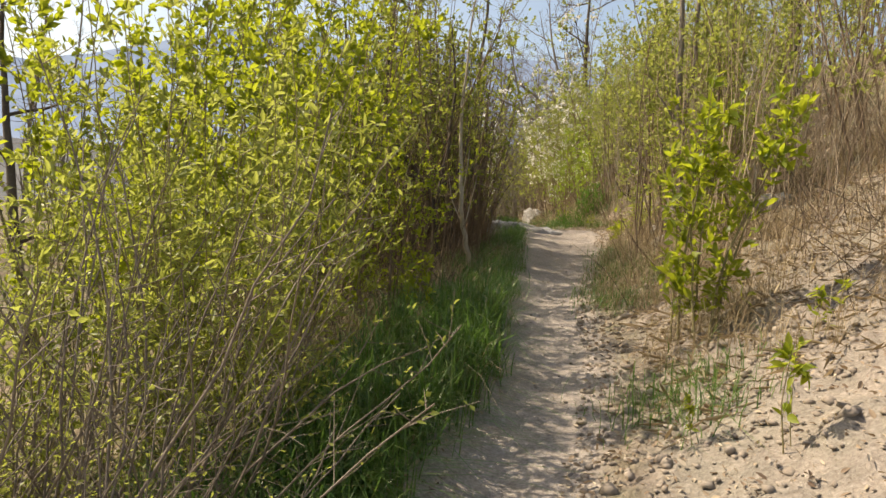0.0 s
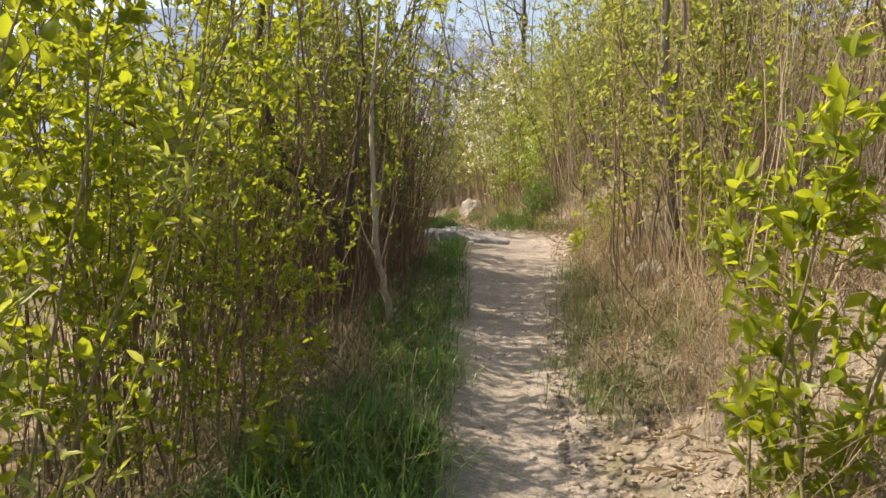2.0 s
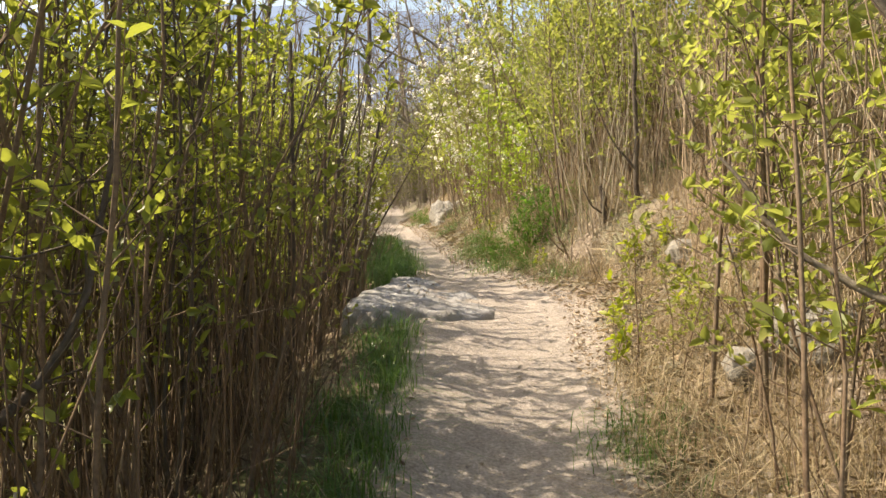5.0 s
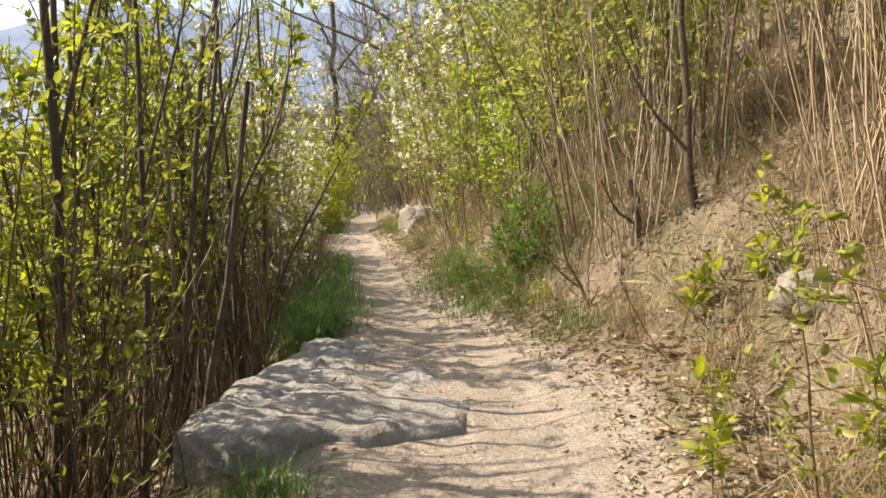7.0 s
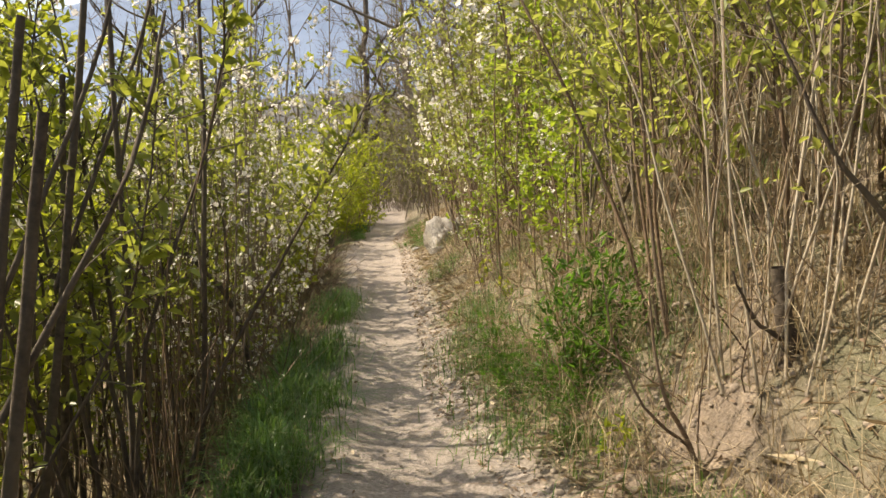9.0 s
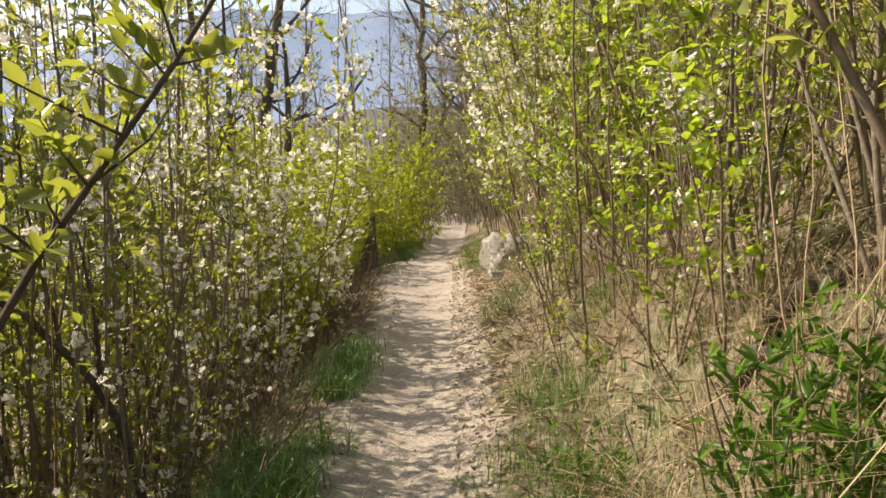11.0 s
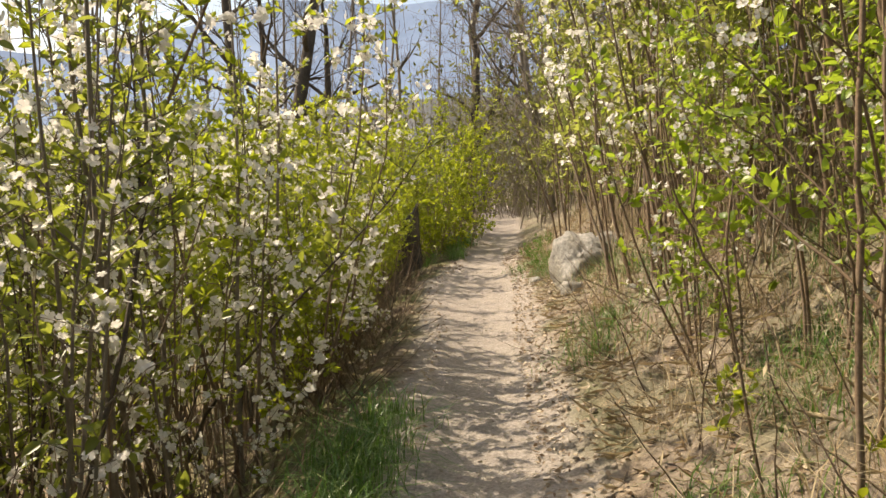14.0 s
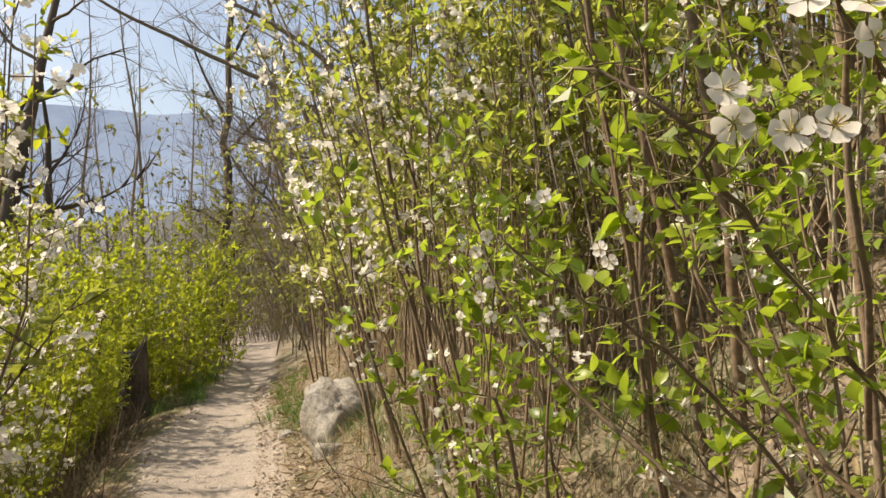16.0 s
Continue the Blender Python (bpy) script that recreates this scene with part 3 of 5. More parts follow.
for k, (a, c, r) in enumerate([((0.45, 12.95), (0.80, 12.93, 3.36), 0.024), ((0.22, 13.3), (0.5, 13.5, 3.7), 0.024), ((0.05, 12.3), (0.1, 12.35, 3.9), 0.028), ((-0.3, 13.1), (-0.1, 13.0, 3.9), 0.026), ((0.15, 13.9), (0.5, 14.0, 3.9), 0.022), ((-0.45, 12.6), (-0.4, 12.5, 4.2), 0.03)]
        + [((x, y), (x + dx, y + 0.1, 3.7 + 0.3 * (k % 3)), r) for k, (x, y, dx, r) in enumerate([(0.3, 12.6, 0.05, 0.02), (-0.2, 11.7, 0.1, 0.024), (0.45, 14.4, -0.05, 0.018), (0.0, 14.6, 0.12, 0.024), (-0.4, 13.8, 0.05, 0.026), (0.55, 15.2, 0.05, 0.018), (0.2, 11.2, 0.0, 0.02), (-0.6, 11.0, 0.1, 0.024), (-0.2, 10.2, 0.05, 0.02)])]):
    hand_tree("dead_sapling", "dark leafless dead sapling in the thicket", "tree",
              [("trunk", [root(*a), ((a[0] + c[0]) / 2 + 0.03, (a[1] + c[1]) / 2, (land(*a) + c[2]) / 2 - 0.1), c], r, r * 0.55),
               ("branch", [(a[0] * 0.4 + c[0] * 0.6, a[1] * 0.4 + c[1] * 0.6, land(*a) * 0.4 + c[2] * 0.6), (c[0] + 0.15, c[1] + 0.2, c[2] - 0.1), (c[0] + 0.2, c[1] + 0.3, c[2] + 0.3)], r * 0.45, 0.004)],
              BARK_DARK, 30 + k, 3, 0.3, "dead saplings")

# old stump beside the path
rng = np.random.default_rng(5)
g = Geo()
a = np.linspace(0, 2 * math.pi, 15)[:-1]
rows_ = []
for f in np.linspace(0, 1, 12):
    rad = 0.21 * (1.35 - 0.45 * min(1, f * 2.2)) * (1 + 0.16 * np.sin(a * 3 + f) + 0.07 * np.sin(a * 7 - 2 * f))
    z = -0.15 + f * (1.25 + 0.12 * np.sin(a * 2 + 1) * f + 0.05 * np.sin(a * 5))
    rows_.append(np.stack([rad * np.cos(a) + 0.05 * f, rad * np.sin(a), z], 1))
rows_.append(np.stack([0.55 * 0.15 * np.cos(a) + 0.05, 0.55 * 0.15 * np.sin(a), 1.02 + 0.03 * np.sin(a * 4)], 1))
v = np.concatenate(rows_)
i = (np.arange(12)[:, None] * 14 + np.arange(14)[None]).ravel()
kx = (np.arange(12)[:, None] * 14 + (np.arange(14)[None] + 1) % 14).ravel()
g.add(v, np.stack([i, kx, kx + 14, i + 14], 1))
g.add(v[-14:], np.arange(14)[None])
stump = new("stump", g.mesh("stump", CHAR))
stump.matrix_basis = pose(0.08, 28.5, land(0.08, 28.5), 2, -4, 0)
tagged(stump, "dark weathered broken tree stump beside the path", "stump")

hand_tree("dead_tree", "grey broken dead tree among the green bushes", "tree",
          [("trunk", [root(-0.25, 27.6), (-0.22, 27.6, 2.4), (-0.2, 27.55, 3.0), (-0.17, 27.55, 3.3)], 0.085, 0.06),
           ("branch", [(-0.2, 27.55, 2.9), (-0.05, 27.5, 3.1), (0.0, 27.5, 3.2)], 0.03, 0.012)], BARK_DARK, 43, 3, 0.3)
hand_tree("dark_tree", "dark forked tree trunk standing on the dry bank", "tree",
          [("trunk", [root(2.5, 8.35), (2.45, 8.33, 2.3), (2.37, 8.33, 3.1), (2.33, 8.4, 3.7), (2.3, 8.45, 4.5)], 0.055, 0.028),
           ("trunk", [root(2.56, 8.4), (2.5, 8.4, 2.3), (2.45, 8.4, 3.1), (2.52, 8.45, 3.8), (2.5, 8.5, 4.6)], 0.04, 0.02),
           ("branch", [(2.44, 8.33, 2.3), (2.2, 8.5, 2.45), (2.0, 8.6, 2.6), (1.85, 8.7, 2.85)], 0.018, 0.005),
           ("branch", [(2.38, 8.33, 3.0), (2.15, 8.4, 3.3), (1.95, 8.45, 3.7)], 0.018, 0.005),
           ("branch", [(2.5, 8.4, 2.5), (2.8, 8.3, 2.9), (3.0, 8.2, 3.5)], 0.018, 0.005)], BARK_GREY, 44, 7, 0.5)
hand_tree("dead_tree", "dark broken tree trunks rooted among pale canes", "tree",
          [("trunk", [root(3.43, 13.62), (3.4, 13.6, 2.7), (3.37, 13.6, 3.1), (3.34, 13.6, 3.8), (3.3, 13.65, 4.6)], 0.032, 0.02),
           ("trunk", [root(3.2, 13.98), (3.18, 13.95, 2.6), (3.13, 13.95, 2.85)], 0.045, 0.03),
           ("branch", [(3.38, 13.6, 3.0), (3.1, 13.6, 3.3), (2.9, 13.65, 3.8)], 0.014, 0.004),
           ("branch", [(3.18, 13.95, 2.55), (3.0, 13.9, 2.65), (2.9, 13.85, 2.85)], 0.012, 0.004)], BARK_DARK, 45, 6, 0.4)
hand_tree("leaning_stem", "dark crooked stem leaning out of the blossom thicket", "tree",
          [("trunk", [root(0.64, 16.55), (0.52, 16.5, 2.3), (0.31, 16.45, 2.6), (0.1, 16.4, 2.8), (-0.3, 16.3, 3.1)], 0.022, 0.01),
           ("branch", [(0.45, 16.48, 2.42), (0.48, 16.4, 2.75), (0.42, 16.35, 3.2)], 0.01, 0.004),
           ("branch", [(0.31, 16.45, 2.6), (0.2, 16.5, 3.0), (0.15, 16.5, 3.5)], 0.01, 0.004)], BARK_DARK, 46, 5, 0.4)

# bare leaning twig and a fallen log on the bank
hand_tree("bare_sapling", "bare brown forked twig rooted in the bank", "sapling",
          [("trunk", [root(2.86, 13.95), (2.80, 13.95, 2.12), (2.66, 13.95, 2.35), (2.62, 13.98, 2.75)], 0.016, 0.004),
           ("branch", [(2.80, 13.95, 2.12), (2.58, 13.93, 2.3), (2.45, 13.93, 2.6), (2.4, 13.9, 2.9)], 0.008, 0.002),
           ("branch", [(2.84, 13.95, 2.03), (2.9, 13.93, 2.15)], 0.01, 0.005)], BARK_TWIG, 41, 4, 0.25)
hand_tree("fallen_log", "dark mossy fallen branch lying on the bank", "log",
          [("trunk", [(2.85, 16.25, land(2.85, 16.25) + 0.04), (3.05, 16.2, land(3.05, 16.2) + 0.07), (3.35, 16.05, land(3.35, 16.05) + 0.06)], 0.05, 0.035)], BARK_DARK, 42)

# ---- shrubs ----
def clear_of(spots):
    """Keeps the view to the crooked tree and the pale sapling open."""
    return [s for s in spots if not (((s[0] + 0.3) / 0.5) ** 2 + ((s[1] - 6.5) / 1.1) ** 2 < 1)]


def variants(n, seed, name, label, category, group, **kw):
    return [thing_of(name, shrub_meshes(seed + k, **kw), label, category, group) for k in range(n)]


GREEN = "leafy shrubs beside the path"
leafy_a = variants(6, 100, "leafy_shrub", "slender upright shrub with bright yellow-green spring leaves", "shrub", GREEN, stems=6, height=3.0, twigs=34, twig_len=0.38, leaf=0.056, per=9, low=0.08, wide=0.72, bark=BARK_GREEN, simple=True)
plant(leafy_a, [(-1.25, 3.5, 0.8), (-1.65, 3.2), (-1.2, 4.3, 0.9), (-1.8, 4.2), (-1.2, 5.1), (-2.1, 4.8), (-0.55, 5.5, 0.55), (-0.85, 5.2, 0.75), (-0.75, 6.0, 0.6)]
      , 11)
leggy = variants(6, 110, "leggy_shrub", "tall slender shrub with many bare stems and small green leaves", "shrub", GREEN, stems=9, height=3.6, spread=0.4, lean=0.11, twigs=24, twig_len=0.36, leaf=0.052, per=6, low=0.2, radius=0.010, bark=BARK_TWIG, leaf_mat=LEAF_COOL, simple=True, sway=0.09)
plant(leggy, clear_of(strip(2, 5.5, 12.4, 16, "left", 0.75, 2.2)) + [(-0.45, 8.9), (-0.45, 9.8), (-0.6, 10.4)], 10)
leafy_c = variants(5, 120, "leafy_shrub", "leggy upright shrub with bare dark stems below and green leaves above", "shrub", GREEN, stems=7, height=3.1, twigs=34, twig_len=0.34, leaf=0.052, per=7, low=0.34, radius=0.011, lean=0.1, bark=BARK_DARK, leaf_mat=LEAF_COOL, simple=True)
plant(leafy_c, strip(3, 12.8, 19, 13, "left", 0.9, 2.8) + strip(13, 18.8, 25, 7, "left", 1.3, 2.8) + strip(15, 8.5, 12.3, 6, "left", 1.0, 1.9), 26)
willow = variants(4, 160, "willow_shrub", "dense yellow-green willow shrub with fine upright stems", "shrub", "fine willow shrubs", stems=24, height=2.1, spread=0.45, lean=0.2, twigs=17, twig_len=0.3, leaf=0.055, per=10, low=0.02, simple=True, radius=0.004, wide=0.33, bark=BARK_GREEN, leaf_mat=LEAF_YELLOW, joined=True)
plant(willow, [(-0.98, 2.75, 0.78), (-1.05, 3.1, 0.8), (-1.4, 2.75, 0.9), (-1.75, 2.4, 0.72), (-2.0, 3.1, 0.7), (-2.5, 2.3, 0.65), (-2.6, 3.2, 0.7)], 13, (0.95, 1.05))
dry = variants(3, 180, "dry_bush", "bare brown twiggy bush with few leaves", "bush", "dry bushes", stems=22, height=1.6, spread=0.35, lean=0.35, twigs=14, twig_len=0.3, leaf=0.025, per=3, low=0.1, radius=0.006, bark=BARK_GREY, leaf_mat=LEAF_YELLOW, sway=0.14, joined=True)
plant(dry, [(-1.2, 1.95, 0.95), (-1.4, 1.6), (-1.1, 1.5, 0.75), (-1.7, 1.9, 1.0), (-1.05, 2.2, 0.8)], 14)

leafy_b = variants(5, 140, "leafy_shrub", "slender upright shrub with yellow-green leaves on the bank", "shrub", GREEN, stems=6, height=2.9, twigs=32, twig_len=0.4, leaf=0.055, per=8, low=0.18, leaf_mat=LEAF_YELLOW, simple=True)
plant(leafy_b, [(2.3, 8.2), (2.7, 7.6), (2.5, 8.9), (3.1, 8.3), (2.75, 9.6), (3.3, 9.2), (2.5, 10.6, 0.8)]
      + strip(4, 10.5, 13.6, 5, "right", 1.4, 2.8) + [s for s in strip(5, 13.6, 24, 34, "right", 0.95, 2.8) if not (15.8 < s[1] < 19.6 and s[0] < 3.7)] + strip(10, 24.5, 37, 16, "right", 0.7, 2.6), 12)
upper = variants(3, 220, "bank_shrub", "leggy brownish shrub with sparse leaves up the slope", "shrub", "shrubs up the slope", stems=8, height=2.8, spread=0.5, twigs=14, leaf=0.06, per=7, low=0.15, leaf_mat=LEAF_YELLOW, joined=True, simple="far")
plant(upper, strip(6, 4, 30, 44, "right", 2.6, 6.5) + strip(7, 5, 35, 18, "right", 6, 12), 15, (0.9, 1.4))

cherry = variants(4, 260, "blossom_shrub", "flowering shrub with white blossom and fresh green leaves", "shrub", "white blossom shrubs", stems=6, height=2.7, twigs=26, leaf=0.045, per=9, low=0.14, blossom=0.68, flower_size=0.042, simple=True)
plant(cherry, [(0.15, 20.5, 1.3), (-0.3, 21.5, 1.25), (0.2, 22.3, 1.05), (0.3, 21.3, 1.05), (-0.6, 23.6, 0.9), (-0.8, 20.2, 1.1), (-0.9, 22.6), (0.15, 19.4, 1.2), (-0.6, 18.4, 1.1), (-0.2, 20.1, 1.3)]
      , 16, (0.85, 1.1), 3)
fresh = variants(4, 275, "blossom_shrub", "dense fine-leaved shrub with white blossom near its top", "shrub", "white blossom shrubs", stems=8, height=2.7, twigs=30, twig_len=0.3, leaf=0.042, per=9, low=0.26, blossom=0.3, flower_size=0.042, leaf_mat=LEAF_YELLOW, simple=True)
plant(fresh, [(3.10, 20.6, 1.15), (3.25, 21.4, 1.5), (3.00, 21.9, 1.4), (3.55, 20.9, 1.5), (3.45, 22.3, 1.5), (3.20, 23.0), (3.75, 22.0, 1.5), (3.65, 19.9, 1.4), (3.20, 24.9), (3.40, 25.8), (3.10, 26.8)], 29, (0.85, 1.1), 3)
few = variants(3, 290, "blossom_shrub", "tall stemmed leafy shrub with scattered white blossom", "shrub", "white blossom shrubs", stems=6, height=3.2, twigs=26, leaf=0.052, per=6, low=0.1, blossom=0.45, flower_size=0.042, simple=True, bark=BARK_GREY, radius=0.011, leaf_mat=LEAF_COOL, lean=0.06, sway=0.04)
plant(few, [(0.42, 16.2), (0.35, 16.9), (0.42, 17.3), (0.1, 16.6), (-0.2, 17.4), (0.3, 18.1), (-0.1, 15.8), (-0.5, 16.8), (-0.9, 17.6), (-0.4, 18.8), (-1.2, 16.5)], 17, (0.9, 1.1), 2)
plant(variants(2, 150, "leafy_shrub", "multi-stemmed grey-barked shrub with yellow-green leaves on the bank", "shrub", GREEN, stems=8, height=3.3, spread=0.14, lean=0.22, twigs=30, twig_len=0.42, leaf=0.055, per=8, low=0.2, radius=0.017, bark=BARK_GREY, leaf_mat=LEAF_YELLOW, simple=True, sway=0.09), [(3.08, 16.65), (3.3, 15.9, 0.9)], 31)
poles = variants(5, 310, "pole_sapling", "straight grey-stemmed young tree with sparse leaves and blossom", "tree", "slim pole saplings", stems=1, height=4.3, spread=0.02, lean=0.05, twigs=34, twig_len=0.3, leaf=0.05, per=5, low=0.16, blossom=0.2, flower_size=0.04, radius=0.012, bark=BARK_GREY, leaf_mat=LEAF_COOL, simple=True, sway=0.025)
plant(poles, [(0.52, 15.75), (0.3, 16.54), (0.36, 16.82), (0.33, 17.5), (0.36, 17.62), (0.35, 18.2), (0.36, 18.44), (-0.2, 16.4), (-0.4, 17.3), (-0.1, 18.0), (0.1, 19.2), (-0.3, 19.6), (0.3, 19.9), (-0.8, 16.9), (-0.5, 15.6)]
      + strip(16, 19.5, 21.5, 3, "left", 0.7, 1.5) + strip(17, 9, 15, 6, "left", 1.1, 2.0), 27, (0.85, 1.1), 1.5)
pale = variants(5, 330, "pale_stem_clump", "clump of tall pale stems with sparse leaves on the bank", "shrub", "pale stems on the bank", stems=7, height=3.2, spread=0.22, lean=0.16, twigs=9, twig_len=0.45, leaf=0.05, per=6, low=0.25, radius=0.0065, bark=BARK_PALE, leaf_mat=LEAF_YELLOW, simple=True, sway=0.11, twig_parts=True)
plant(pale, [(3.1, 14.06), (3.22, 13.9), (3.3, 15.37), (3.5, 14.6), (3.7, 13.8), (3.6, 16.4), (3.9, 17.6), (3.6, 18.8), (3.0, 9.9), (3.3, 10.6), (3.6, 11.6), (3.9, 12.6), (2.9, 8.7), (3.2, 7.9), (3.0, 7.2), (3.7, 9.2), (3.9, 15.6), (4.1, 16.9), (3.7, 19.4), (3.3, 20.4), (4.3, 14.2)], 28, (0.8, 1.1), 3)
plant(variants(3, 300, "cherry_shrub", "wild cherry shrub with broad fresh leaves and scattered white blossom", "shrub", "cherry shrubs at the path's edge", stems=5, height=2.5, spread=0.16, lean=0.16, twigs=22, twig_len=0.3, leaf=0.068, per=6, low=0.15, blossom=0.22, flower_size=0.036, radius=0.008, bark=BARK_TWIG, leaf_mat=LEAF_CHERRY, fine=True, twig_parts=True),
      [(2.68, 19.25, 0.95), (2.72, 19.8), (2.98, 18.75), (2.85, 16.96), (2.95, 16.33), (3.15, 17.4), (3.1, 18.3)], 25, (0.9, 1.05), 3)

hedge = variants(4, 320, "green_bush", "rounded bright green bush beside the path", "bush", "green bushes further on", stems=20, height=2.2, spread=0.6, lean=0.3, twigs=15, twig_len=0.4, leaf=0.062, per=13, low=0.05, radius=0.007, bark=BARK_GREEN, joined=True, simple="far")
plant(hedge, [(-0.95, 26.3), (-1.1, 27.4), (-0.7, 29.2), (-0.1, 29.8), (0.2, 30.8), (-0.9, 30.0), (0.1, 32.0), (-1.4, 28.4), (-1.6, 30.8), (-0.6, 31.6), (0.2, 33.4), (-2.3, 29.6), (-2.4, 27.2), (-1.2, 33), (-2.8, 32), (-3.6, 30), (-1.3, 25.4, 0.9), (-1.9, 26.2)], 18, (1.08, 1.3))
tangle = variants(3, 350, "scrub_bush", "dusky olive scrub bush with bare twigs", "bush", "scrub at the path's end", stems=18, height=3.0, spread=0.7, lean=0.3, twigs=14, twig_len=0.5, leaf=0.065, per=6, low=0.03, radius=0.008, bark=BARK_GREY, leaf_mat=LEAF_OLIVE, joined=True, simple="far")
plant(tangle, [(3.0, 29.5), (3.6, 31), (3.0, 33), (3.4, 35), (2.9, 37), (2.7, 39), (2.2, 42), (1.4, 45), (0.6, 47), (1.8, 49), (-0.4, 45), (0.2, 41), (-0.3, 38), (2.6, 34.5), (0.9, 46), (1.5, 43.5), (-0.2, 36.3), (2.5, 41), (1.9, 46.5), (3.2, 43), (3.6, 40), (4.3, 33), (4.6, 37), (-1.4, 42), (2.6, 46)], 19, (1.0, 1.5))
plant(variants(4, 380, "thicket_shrub", "tall dark leafy shrub deep in the thicket", "shrub", "thicket down the slope", stems=9, height=3.7, spread=0.5, twigs=36, twig_len=0.5, leaf=0.08, per=9, low=0.25, joined=True, simple="far"),
      strip(11, 4.8, 12.5, 8, "left", 1.8, 3.4) + strip(18, 11, 17, 5, "left", 2.3, 3.6) + [(x, y, 0.72) for x, y in strip(14, 21, 27.5, 9, "left", 1.2, 2.2)] + [(x, y, 0.45) for x, y in strip(19, 20.6, 27.3, 10, "left", 0.6, 1.2)] + strip(12, 12.5, 26, 6, "left", 2.1, 3.8), 24, (0.9, 1.1))
far_scrub = strip(8, 6, 36, 28, "left", 3.4, 8.0) + strip(9, 12, 46, 16, "left", 8, 20)
plant(variants(3, 370, "thicket_shrub", "leafy shrub in the thicket down the slope", "shrub", "thicket down the slope", stems=7, height=3.0, spread=0.6, twigs=16, leaf=0.075, per=6, low=0.15, joined=True, simple="far"), far_scrub, 20, (0.8, 1.15))

# flat green herb bush and leafy weeds on the verge
herb = variants(3, 400, "herb_bush", "low deep green leafy herb clump", "herb", "green herbs on the verge", stems=26, height=0.5, spread=0.2, lean=0.5, twigs=6, twig_len=0.12, leaf=0.06, per=6, low=0.1, radius=0.004, wide=0.3, bark=BARK_GREEN, leaf_mat=LEAF_DARK, joined=True)
plant(herb, [(2.74, 15.2, 0.95), (2.64, 15.3, 0.85), (2.85, 15.35), (2.35, 15.4, 0.55), (2.3, 15.9, 0.55), (2.55, 14.9, 0.6), (2.35, 16.3, 0.5), (2.45, 14.55, 0.5), (2.2, 26.0, 0.55), (2.3, 26.6, 0.5), (2.15, 27.3, 0.55), (2.35, 28.1, 0.6), (0.75, 29.6, 0.5), (0.6, 30.4, 0.6)], 21)
seedling = variants(4, 430, "seedling", "small seedling with large bright green leaves", "seedling", "seedlings on the bank", stems=2, height=0.6, spread=0.06, lean=0.2, twigs=7, twig_len=0.1, leaf=0.085, per=5, low=0.3, radius=0.005, wide=0.42, bark=BARK_GREEN, fine=True, twig_parts=True)
plant(seedling, [(1.2, 2.55, 0.8), (0.95, 2.9, 0.45), (1.65, 3.4, 0.6), (2.76, 12.04), (2.5, 11.5, 0.8), (2.35, 7.0, 0.9), (2.15, 6.4), (3.3, 12.6), (2.9, 11.2, 1.1), (2.25, 10.9, 0.7), (3.0, 13.0), (2.6, 17.6, 0.8), (2.5, 18.6, 0.9), (2.55, 14.2, 0.5), (-0.3, 4.9, 0.9), (-0.25, 6.2)], 22)
tall = variants(2, 450, "sapling", "leafy sapling with large bright green leaves", "sapling", "saplings at the path's edge", stems=3, height=1.55, spread=0.1, lean=0.12, twigs=34, twig_len=0.22, leaf=0.085, per=6, low=0.12, radius=0.010, wide=0.42, bark=BARK_GREEN, fine=True, twig_parts=True)
plant(tall, [(1.42, 4.2), (1.30, 4.4, 0.95), (2.35, 7.4, 1.0), (2.3, 6.6, 0.8)], 23, (0.97, 1.03), 2)

